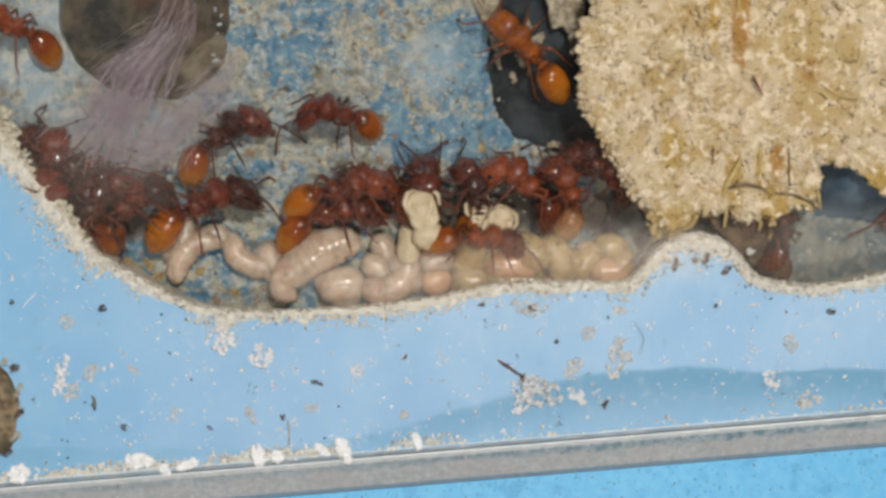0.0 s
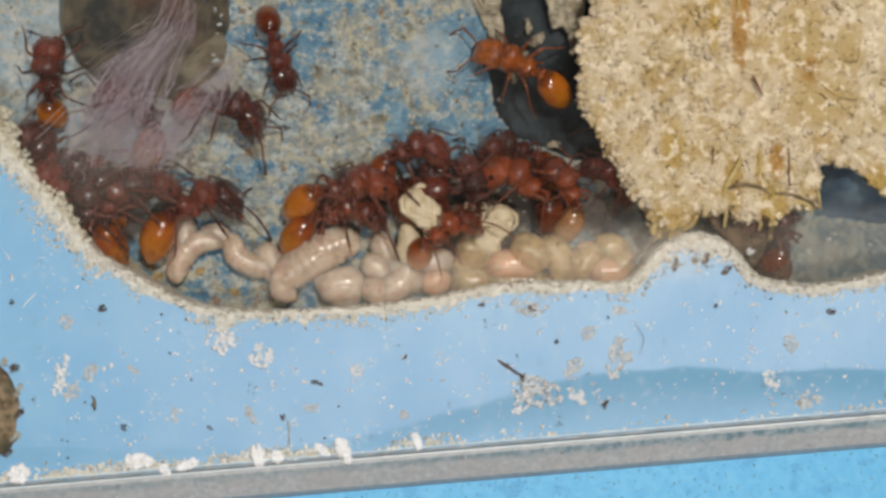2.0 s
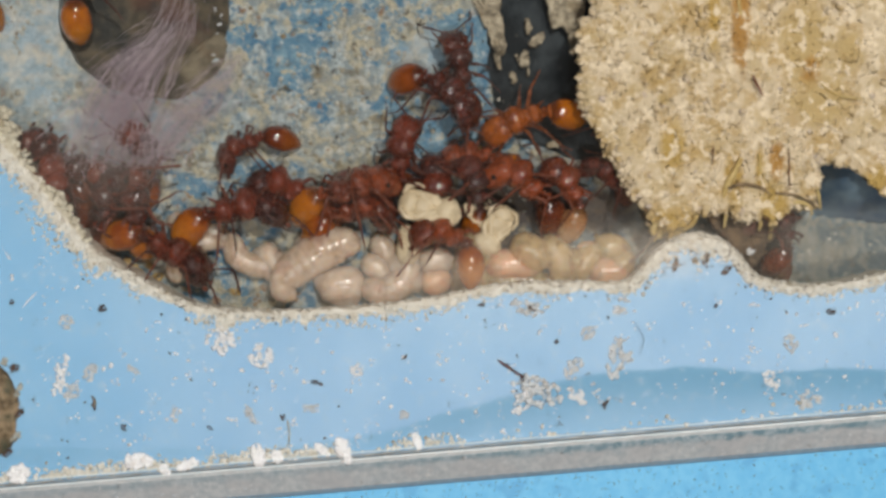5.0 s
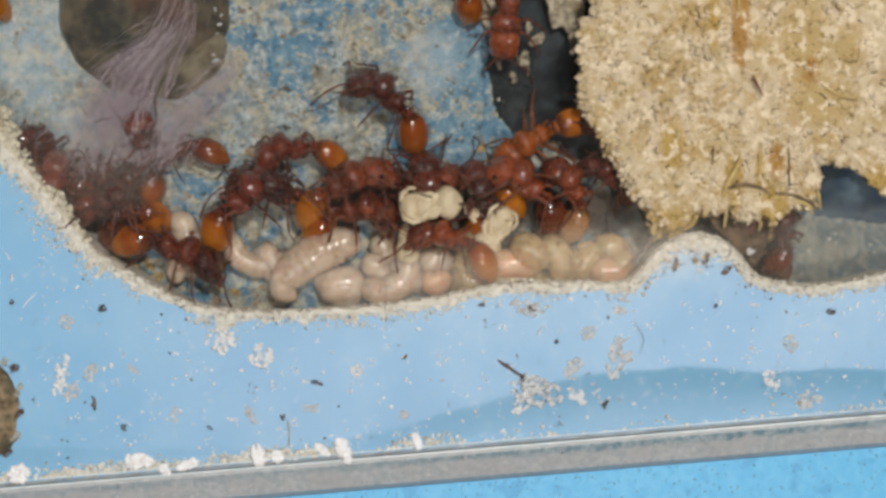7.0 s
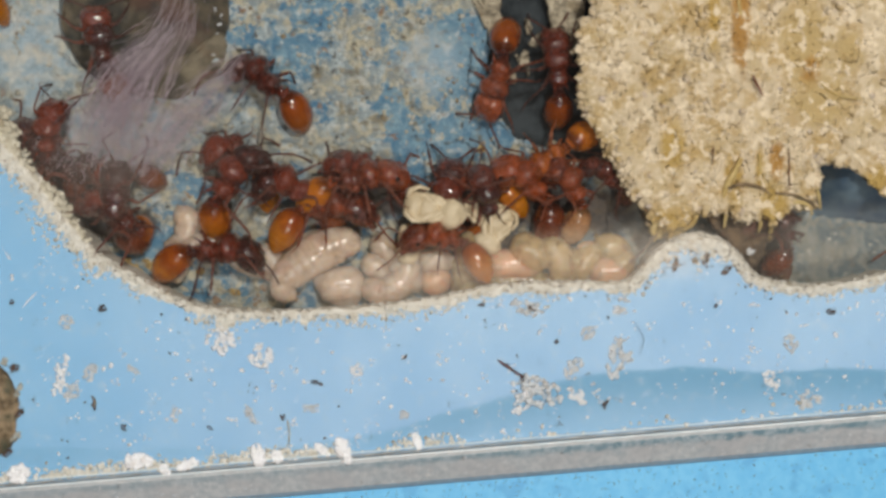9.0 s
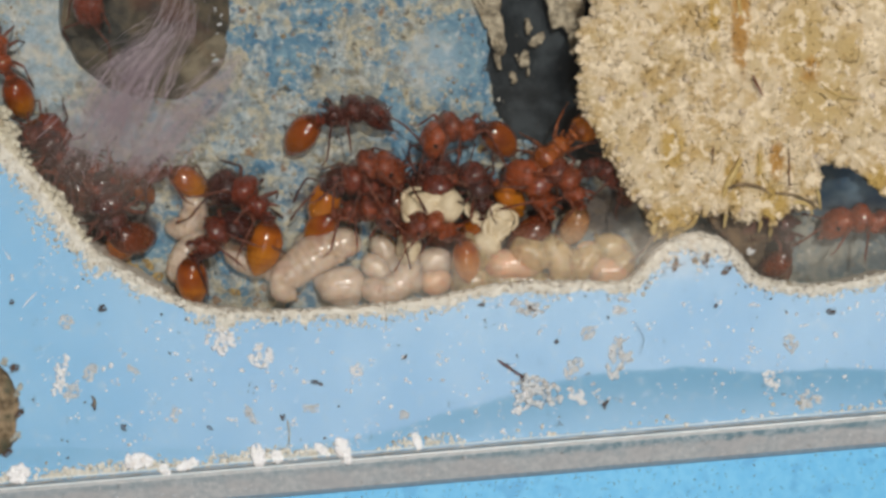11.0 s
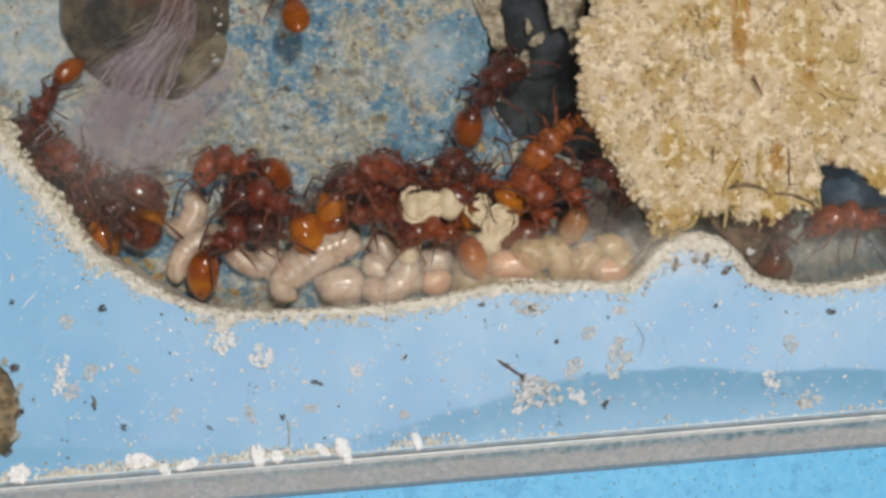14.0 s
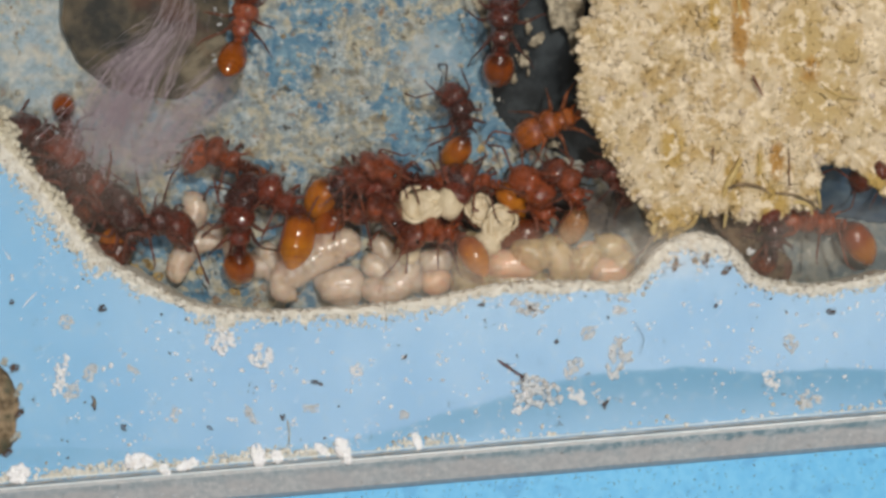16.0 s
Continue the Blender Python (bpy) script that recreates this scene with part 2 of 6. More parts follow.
def mat_glass():
    """Clear pane, straight through, with its mirror gloss and a thin film for dust and lens flare haze."""
    m = Nodes("dusty hazed clear glass")
    split = m.put("ShaderNodeSeparateXYZ", Vector=m.where)
    x, y = m.sum(split.outputs[0], 1000, "MULTIPLY"), m.sum(split.outputs[1], 1000, "MULTIPLY")
    film_depth = m.step(m.noise(0.12, 4, 0.6), 0.35, 0.7, 0.001, 0.009)
    ragged = m.sum(m.sum(m.noise(0.5, 5, 0.7), 2.0, "MULTIPLY"), -1.0)
    for bx, by, rx, ry, most in HAZED:
        c = spot(bx, by, 1.0)
        dx = m.sum(m.sum(x, -c.x * 1000), 28.0 / rx, "MULTIPLY")
        dy = m.sum(m.sum(y, -c.y * 1000), 28.0 / ry, "MULTIPLY")
        d = m.sum(m.sum(m.sum(dx, dx, "MULTIPLY"), m.sum(dy, dy, "MULTIPLY")), ragged)
        film_depth = m.sum(film_depth, m.step(d, 0.0, 1.8, most, 0.0))
    clear = m.put("ShaderNodeBsdfTransparent", Color=(0.985, 0.99, 0.99, 1)).outputs[0]
    dust_haze = m.put("ShaderNodeBsdfDiffuse", Color=(0.80, 0.73, 0.64, 1)).outputs[0]
    film = m.put("ShaderNodeMixShader", Fac=film_depth)
    m.join(clear, film.inputs[1])
    m.join(dust_haze, film.inputs[2])
    gloss = m.put("ShaderNodeBsdfGlossy", Roughness=0.03).outputs[0]
    n = m.put("ShaderNodeMixShader", Fac=m.put("ShaderNodeFresnel", IOR=1.3).outputs[0])
    m.join(film.outputs[0], n.inputs[1])
    m.join(gloss, n.inputs[2])
    m.join(n.outputs[0], m.out.inputs["Surface"])
    return m.mat


def mat_edge():
    """Ground grey edge, its upper border painted teal for the shade and refraction at the rim."""
    m = Nodes("ground grey edge")
    split = m.put("ShaderNodeSeparateXYZ", Vector=m.where)
    x, y = m.sum(split.outputs[0], 1000, "MULTIPLY"), m.sum(split.outputs[1], 1000, "MULTIPLY")
    down = m.sum(m.sum(m.sum(x, 0.0835, "MULTIPLY"), -12.70), y, "SUBTRACT")
    col = m.mix(m.step(m.noise(2.2, 5, 0.65), 0.35, 0.65), (0.42, 0.45, 0.47), (0.58, 0.58, 0.58))
    col = m.mix(m.step(m.noise(0.3, 4), 0.45, 0.62, 0, 0.5), col, (0.50, 0.48, 0.48))
    rim_shade = m.sum(m.step(down, 0.36, 0.42), m.step(m.sum(down, m.sum(m.noise(0.9, 5, 0.7), 0.9, "MULTIPLY")), 1.45, 1.1), "MULTIPLY")
    rim_shade = m.sum(rim_shade, m.step(x, -14, 14, 0.35, 0.85), "MULTIPLY")
    col = m.mix(rim_shade, col, m.mix(m.step(m.noise(1.6, 5, 0.7), 0.4, 0.62), (0.13, 0.25, 0.31), (0.40, 0.48, 0.52)))
    col = m.mix(m.step(m.noise(1.4, 5, 0.7), 0.62, 0.7, 0, 0.8), col, (0.74, 0.72, 0.72))
    col = m.mix(m.step(m.noise(1.9, 4, 0.7), 0.30, 0.35, 0.7, 0), col, (0.16, 0.13, 0.12))
    m.bump(m.noise(5, 4), 0.06, 0.6)
    return m.set(Base_Color=col, Roughness=0.45)


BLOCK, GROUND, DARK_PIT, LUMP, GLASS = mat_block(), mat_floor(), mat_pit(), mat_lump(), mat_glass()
SHEET = mat_plain("bright blue sheet", (0.12, 0.50, 0.86), (0.16, 0.56, 0.9), 1.6, 0.45, 0.03, (0.09, 0.40, 0.74))
EDGE = mat_edge()
ARRIS = mat_plain("polished arris", (0.70, 0.79, 0.82), (0.87, 0.89, 0.88), 0.8, 0.2, 0.02, (0.58, 0.62, 0.63))
SEAM = mat_plain("grey-brown seam", (0.34, 0.33, 0.31), (0.50, 0.46, 0.41), 0.9, 0.8, 0.05, (0.58, 0.56, 0.53))
CREAM = mat_crumb("cream grains", (0.68, 0.65, 0.57), (0.86, 0.83, 0.77), (0.45, 0.38, 0.28))
CHALK = mat_crumb("chalk white crumbs", (0.88, 0.87, 0.89), (0.97, 0.97, 0.97), (0.80, 0.76, 0.74))
PALE = mat_crumb("pale flakes", (0.64, 0.68, 0.72), (0.78, 0.78, 0.78), (0.56, 0.52, 0.48))
CRUST = mat_plain("cream crust", (0.64, 0.58, 0.48), (0.84, 0.80, 0.72), 1.6, 0.75, 0.12, (0.45, 0.41, 0.34))
BEIGE = mat_crumb("beige crumbs", (0.44, 0.44, 0.38), (0.62, 0.60, 0.52), (0.2, 0.15, 0.10))
CLOD = mat_crumb("yellowish cream clods", (0.58, 0.53, 0.41), (0.76, 0.71, 0.58), (0.42, 0.35, 0.24))
FLAKE = mat_crumb("pale floor flakes", (0.40, 0.39, 0.32), (0.54, 0.53, 0.46), (0.26, 0.20, 0.12))
SOIL = mat_crumb("dark soil specks", (0.04, 0.035, 0.035), (0.10, 0.07, 0.06), (0.2, 0.1, 0.06))
DISC = mat_plain("grey brown silt", (0.008, 0.010, 0.008), (0.105, 0.080, 0.048), 0.45, 0.75, 0.25, (0.085, 0.030, 0.014))
TAN = mat_crumb("yellow-tan debris", (0.42, 0.29, 0.10), (0.62, 0.46, 0.20), (0.24, 0.13, 0.05))
RIND = mat_plain("brown rind", (0.12, 0.08, 0.04), (0.34, 0.24, 0.14), 1.5, 0.8, 0.15, (0.06, 0.07, 0.04))
DIRT = mat_plain("packed brown dirt", (0.05, 0.034, 0.02), (0.17, 0.11, 0.06), 1.1, 0.85, 0.2, (0.13, 0.045, 0.03))
SANDY = mat_plain("sandy crust", (0.17, 0.14, 0.095), (0.52, 0.45, 0.33), 1.9, 0.8, 0.15, (0.22, 0.17, 0.10))
TANSILT = mat_plain("tan silt", (0.07, 0.06, 0.042), (0.21, 0.175, 0.12), 0.7, 0.85, 0.25, (0.14, 0.09, 0.05))
WISP = mat_plain("mauve cotton", (0.50, 0.40, 0.45), (0.62, 0.52, 0.56), 0.6, 0.8, 0.0)
STRAW = mat_plain("straw fibre", (0.42, 0.29, 0.09), (0.60, 0.46, 0.20), 1.0, 0.6, 0.02)
GRUB = mat_grub("pearly grub skin", (0.62, 0.47, 0.36), (0.75, 0.60, 0.48), (0.73, 0.48, 0.39), 0.25, 0.3)
GRUB_PINK = mat_grub("pinkish grub skin", (0.80, 0.44, 0.27), (0.86, 0.55, 0.37), (0.92, 0.34, 0.20), 0.4, 0.3)
GRUB_DULL = mat_grub("straw-coloured grub skin", (0.58, 0.41, 0.20), (0.69, 0.52, 0.30), (0.74, 0.38, 0.21), 0.4, 0.45)
PUPA = mat_plain("ivory pupa skin", (0.56, 0.45, 0.29), (0.73, 0.61, 0.42), 1.1, 0.42, 0.10, (0.60, 0.44, 0.28))
BODY = {
    "dark": mat_chitin("dark red-brown chitin", (0.038, 0.0053, 0.0025), (0.155, 0.0235, 0.007), 0.26, 2.2, 1.0),
    "red": mat_chitin("red-brown chitin", (0.080, 0.0125, 0.004), (0.28, 0.054, 0.011), 0.26, 2.2, 1.0),
    "amber": mat_chitin("amber chitin", (0.16, 0.028, 0.003), (0.45, 0.112, 0.007), 0.2, 3.0, 0.9),
}
TAIL = {
    "dark": mat_chitin("brown gaster", (0.11, 0.020, 0.006), (0.22, 0.046, 0.010), 0.2, 0.9, 0.6, True),
    "red": mat_chitin("orange-brown gaster", (0.16, 0.025, 0.003), (0.35, 0.075, 0.005), 0.15, 0.8, 0.7, True),
    "amber": mat_chitin("amber gaster", (0.29, 0.050, 0.003), (0.60, 0.175, 0.007), 0.15, 0.8, 0.7, True),
    "tan": mat_chitin("tan gaster", (0.36, 0.15, 0.05), (0.5, 0.25, 0.11), 0.22, 0.9, 0.4, True),
}
LIMB = {
    "dark": mat_chitin("dark limb", (0.06, 0.016, 0.010), (0.15, 0.04, 0.02), 0.35, 3.0, 0.3),
    "red": mat_chitin("red-brown limb", (0.09, 0.022, 0.011), (0.20, 0.05, 0.02), 0.35, 3.0, 0.3),
    "amber": mat_chitin("amber limb", (0.16, 0.045, 0.014), (0.3, 0.08, 0.02), 0.35, 3.0, 0.3),
}
EYE = Nodes("black eye").set(Base_Color=(0.01, 0.006, 0.005), Roughness=0.15)

# ---------------------------------------------------------------- mesh helpers
def finish(bm, name, material, smooth=True):
    me = bpy.data.meshes.new(name)
    bmesh.ops.recalc_face_normals(bm, faces=bm.faces)
    for f in bm.faces:
        f.smooth = smooth
    bm.to_mesh(me)
    bm.free()
    me.materials.append(material)
    return me


def thing(name, bm, material, label="", category="", kind="", group="", smooth=True):
    return tagged(new(name, finish(bm, name, material, smooth)), label, category, group, kind)


def part(name, bm, material, parent, label="", smooth=True):
    ob = new(name, finish(bm, name, material, smooth))
    ob.parent = parent
    return tagged(ob, label)


def curve(points, steps, closed=False):
    """A smooth line (Catmull-Rom) through a few plan points."""
    n, out = len(points), []
    spans = n if closed else n - 1
    for i in range(spans):
        p = [Vector(points[(i + k) % n] if closed else points[min(max(i + k, 0), n - 1)]) for k in (-1, 0, 1, 2)]
        for s in range(steps):
            t = s / steps
            out.append(0.5 * ((2 * p[1]) + (p[2] - p[0]) * t + (2 * p[0] - 5 * p[1] + 4 * p[2] - p[3]) * t * t
                              + (3 * p[1] - p[0] - 3 * p[2] + p[3]) * t ** 3))
    if not closed:
        out.append(Vector(points[-1]))
    return out


def rings(bm, loops, close_ends=True):
    """Skin a row of vertex loops of equal count."""
    rows = [[bm.verts.new(v) for v in loop] for loop in loops]
    n = len(rows[0])
    for a, b in zip(rows, rows[1:]):
        for i in range(n):
            bm.faces.new((a[i], a[(i + 1) % n], b[(i + 1) % n], b[i]))
    if close_ends:
        bm.faces.new(rows[0][::-1])
        bm.faces.new(rows[-1])
    return rows


def lathe(bm, profile, n=14, unit=1.0, fine=1, rough=0.0, grain_size=9.0, square=0.0):
    """A body along x: rows of (x, half width, half height, height of the middle); fine: extra
    rows between; rough: relief of the shell; square: how boxy its section is."""
    rows = profile if fine == 1 else curve([Vector(p) for p in profile], fine)
    loops = []
    for x, w, h, z in rows:
        loop = []
        for i in range(n):
            c, d = math.cos(2 * math.pi * i / n), math.sin(2 * math.pi * i / n)
            k = 1 + square * (2 * abs(c * d)) ** 2
            v = Vector((x, w * c * k, z + h * d * k))
            if rough and w > 6:
                q = Vector((x * 0.45, v.y, v.z)) / grain_size
                push = rough * (noise.noise(q) + 0.6 * noise.noise(q * 2.3 + Vector((3, 1, 7))))
                v += Vector((0, c, d)) * push
            loop.append(v * unit)
        loops.append(loop)
    rings(bm, loops)


def tube(bm, points, radii, n=6):
    loops = []
    points = [Vector(p) for p in points]
    up = Vector((0.03, 0.02, 1))
    for i, p in enumerate(points):
        way = (points[min(i + 1, len(points) - 1)] - points[max(i - 1, 0)]).normalized()
        side = way.cross(up)
        side = side.normalized() if side.length > 1e-6 else Vector((1, 0, 0))
        top = side.cross(way).normalized()
        loops.append([p + (side * math.cos(2 * math.pi * k / n) + top * math.sin(2 * math.pi * k / n)) * radii[i] for k in range(n)])
    rings(bm, loops)


def grain(bm, place, r, rng, flat=0.7):
    """One irregular crumb of about a dozen and a half faces."""
    turn = Euler((rng.uniform(0, 6), rng.uniform(0, 6), rng.uniform(0, 6))).to_matrix()
    stretch = Vector((rng.uniform(0.7, 1.3), rng.uniform(0.7, 1.3), flat * rng.uniform(0.7, 1.2)))
    top = [bm.verts.new(place + (turn @ (Vector(c) * rng.uniform(0.55, 1.4))) * stretch * r) for c in OCTA]
    for a, b, c in OCTA_FACES:
        bm.faces.new((top[a], top[b], top[c]))


G = 0.618
OCTA = [Vector(v).normalized() for v in ((G, 1, 0), (-G, 1, 0), (G, -1, 0), (-G, -1, 0), (0, G, 1), (0, -G, 1), (0, G, -1), (0, -G, -1),
                                         (1, 0, G), (-1, 0, G), (1, 0, -G), (-1, 0, -G))]
OCTA_FACES = [(0, 1, 4), (0, 4, 8), (8, 4, 5), (4, 9, 5), (1, 9, 4), (0, 6, 1), (0, 8, 10), (0, 10, 6), (1, 6, 11), (1, 11, 9),
              (2, 5, 3), (2, 8, 5), (2, 10, 8), (3, 5, 9), (3, 9, 11), (3, 7, 2), (7, 10, 2), (7, 6, 10), (7, 11, 6), (3, 11, 7)]

# ---------------------------------------------------------------- the nest block
RIM = [(-150, -40), (-110, 70), (-62, 165), (-12, 245), (46, 310), (102, 380), (165, 452), (245, 502), (330, 545), (450, 560), (600, 555), (750, 540), (860, 518),
       (970, 508), (1095, 510), (1140, 486), (1172, 448), (1220, 424), (1268, 432), (1302, 462), (1335, 497), (1405, 514), (1490, 510), (1580, 488)]
BACK = [(1800, 430), (1950, 100), (1900, -420), (900, -520), (-300, -480), (-420, -260), (-200, -150)]


def jagged(points, amount, seed):
    """Roughen a plan line with two sizes of noise."""
    out = []
    for p in points:
        q = Vector((p[0] * 0.03, p[1] * 0.03, seed))
        out.append(Vector((p[0] + amount * noise.noise(q) + amount * 0.5 * noise.noise(q * 4), p[1] + amount * noise.noise(q + Vector((9, 9, 9)))
                           + amount * 0.5 * noise.noise(q * 4 + Vector((5, 5, 5))))))
    return out


def edge_y(x):
    """The block's lower edge on the sheet."""
    return 862 - 0.0835 * x


def loop_edges(bm, points, h):
    vs = [bm.verts.new(spot(p[0], p[1], h)) for p in points]
    return vs, [bm.edges.new((vs[i], vs[(i + 1) % len(vs)])) for i in range(len(vs))]


def build_block():
    rim = jagged(curve(RIM + BACK, 14, True), 7, 3.0)
    hole = jagged(curve([(-80, 640), (-10, 636), (28, 690), (32, 740), (10, 800), (-60, 812), (-120, 760), (-120, 690)], 8, True), 4, 5.0)
    bm = bmesh.new()
    outer = [(-700, -800), (2300, -800), (2300, edge_y(2300)), (-700, edge_y(-700))]
    _, e0 = loop_edges(bm, outer, 0)
    v1, e1 = loop_edges(bm, rim, 0)
    v2, e2 = loop_edges(bm, hole, 0)
    bmesh.ops.triangle_fill(bm, edges=e0 + e1 + e2, use_beauty=True)
    for vs, depth in ((v1, -7.5), (v2, -4.0)):
        low = [bm.verts.new((v.co.x, v.co.y, depth * MM)) for v in vs]
        for i in range(len(vs)):
            j = (i + 1) % len(vs)
            bm.faces.new((vs[i], vs[j], low[j], low[i]))
    block = thing("nest_block", bm, BLOCK, "blue painted nest block, paled for the glass haze, with a milled chamber", "nest block", "structure", smooth=False)
    # ground edge strip and the bright arris along it
    bm = bmesh.new()
    line = [-700, 2300]
    loops = []
    for dy, h in ((2, -0.02), (12, -0.05), (52, -1.0), (59, -1.75), (59, -7.0), (2, -7.0)):
        loops.append([spot(x, edge_y(x) + dy, h) for x in line])
    vs = [[bm.verts.new(p) for p in l] for l in loops]
    for a, b in zip(vs, vs[1:]):
        bm.faces.new((a[0], a[1], b[1], b[0]))
    part("ground_edge", bm, EDGE, block, "grey ground edge of the block", smooth=False)
    # floor of the small side hole
    bm = bmesh.new()
    vs = [bm.verts.new(spot(-40 + 110 * math.cos(a), 722 + 110 * math.sin(a), -1.6)) for a in [i * math.pi / 16 for i in range(32)]]
    bm.faces.new(vs)
    part("hole_plug", bm, RIND, block, "brown crumbly plug in a side hole", smooth=False)
    return block


def build_floor():
    edge = [(866, -420), (850, -60), (862, 40), (864, 130), (884, 205), (935, 248), (1000, 276), (1060, 300), (1110, 325), (1150, 340), (1240, 345),
            (1350, 350), (1440, 375), (1480, 388), (1600, 398), (1850, 400)]
    line = jagged(curve(edge, 16), 9, 8.0)
    disc = [Vector((255 + 152 * math.cos(a), 18 + 150 * math.sin(a))) for a in [i * math.pi / 40 for i in range(80)]]
    disc = jagged(disc, 3, 2.0)
    outer = line + [Vector((1990, 420)), Vector((1990, 640)), Vector((-560, 640)), Vector((-560, -560)), Vector((866, -560))]
    bm = bmesh.new()
    v0, e0 = loop_edges(bm, outer, FLOOR)
    v1, e1 = loop_edges(bm, disc, FLOOR)
    bmesh.ops.triangle_fill(bm, edges=e0 + e1, use_beauty=True)
    for vs, depth in ((v0, -7.4), (v1, -6.6)):
        low = [bm.verts.new((v.co.x, v.co.y, depth * MM)) for v in vs]
        for i in range(len(vs)):
            j = (i + 1) % len(vs)
            bm.faces.new((vs[i], vs[j], low[j], low[i]))
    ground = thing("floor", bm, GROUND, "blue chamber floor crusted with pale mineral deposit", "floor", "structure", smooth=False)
    bm = bmesh.new()
    bmesh.ops.create_grid(bm, x_segments=60, y_segments=40, size=1)
    for v in bm.verts:
        p = spot(1400 + v.co.x * 600, 0 + v.co.y * 560, PIT)
        # lifted at the right so that the floor there catches the lamp
        rise = max(0, min(1, (v.co.x * 600 - 20) / 60)) * max(0, min(1, (395 - v.co.y * 560) / 45))
        p.z += 3.3 * rise * MM
        v.co = p + Vector((0, 0, (0.35 * noise.noise(p * 400) + 0.15 * noise.noise(p * 1500)) * MM))
    part("sunken_floor", bm, DARK_PIT, ground, "sunken floor, its depth shade painted slate-dark")
    bm = bmesh.new()
    vs = []
    bmesh.ops.create_grid(bm, x_segments=24, y_segments=24, size=1)
    for v in bm.verts:
        p = spot(255 + v.co.x * 170, 18 + v.co.y * 170, -5.4)
        v.co = p + Vector((0, 0, 0.3 * noise.noise(p * 600) * MM))
    part("silted_well", bm, DISC, ground, "round well silted with grey-brown dirt")
    return ground


def build_glass():
    bm = bmesh.new()
    loops = []
    for h in (0.12, 2.0):
        loops.append([spot(-700, -800, h), spot(2300, -800, h), spot(2300, edge_y(2300) - 6, h), spot(-700, edge_y(-700) - 6, h)])
    rings(bm, loops)
    pane = bpy.data.objects.new("glass_cover", None)
    scene.collection.objects.link(pane)
    tagged(pane, "clear glass cover plate lying on the blue block", "glass cover")
    glass = part("pane", bm, GLASS, pane, smooth=False)
    glass.visible_shadow = False
    bm = bmesh.new()
    for dy, h, r in ((-8, 0.10, 0.045), (4, 0.04, 0.085)):
        tube(bm, [spot(x, edge_y(x) + dy, h) for x in range(-700, 2301, 100)], [r * MM] * 31, 8)
    part("polished_rim", bm, ARRIS, pane, "bright polished glass rim")
    bm = bmesh.new()
    tube(bm, [spot(x, edge_y(x) - 2.5, 0.07) for x in range(-700, 2301, 20)], [(0.055 + 0.03 * noise.noise(Vector((x * 0.02, 0, 5)))) * MM for x in range(-700, 2301, 20)], 6)
    part("dirty_seam", bm, SEAM, pane, "grey-brown line under the glass rim")


def build_sheet():
    bm = bmesh.new()
    top = [spot(-700, edge_y(-700) + 60, -1.7), spot(2300, edge_y(2300) + 60, -1.7), Vector((60, -60, -1.7)) * MM, Vector((-60, -60, -1.7)) * MM]
    rings(bm, [top, [Vector((v.x, v.y, -7.6 * MM)) for v in top]])
    thing("front_slab", bm, SHEET, "bright blue slab butted against the nest block", "slab", "structure", smooth=False)
    bm = bmesh.new()
    bm.faces.new([bm.verts.new((x * MM, y * MM, -7.6 * MM)) for x, y in ((-400, -400), (400, -400), (400, 400), (-400, 400))])
    thing("table", bm, EDGE, "plain grey table top under the nest", "table", "structure", smooth=False)


LUMP_LINE = [(1050, -20), (1030, 40), (1018, 110), (1026, 180), (1050, 240), (1085, 285), (1105, 325), (1142, 374), (1172, 402), (1188, 418), (1205, 402), (1238, 380), (1284, 376),
             (1312, 390), (1345, 384), (1364, 402), (1384, 378), (1424, 372), (1446, 362), (1450, 318), (1455, 286), (1476, 278), (1504, 298), (1538, 322), (1590, 345), (1700, 300), (1780, 100), (1700, -180),
             (1450, -290), (1200, -220), (1090, -110)]


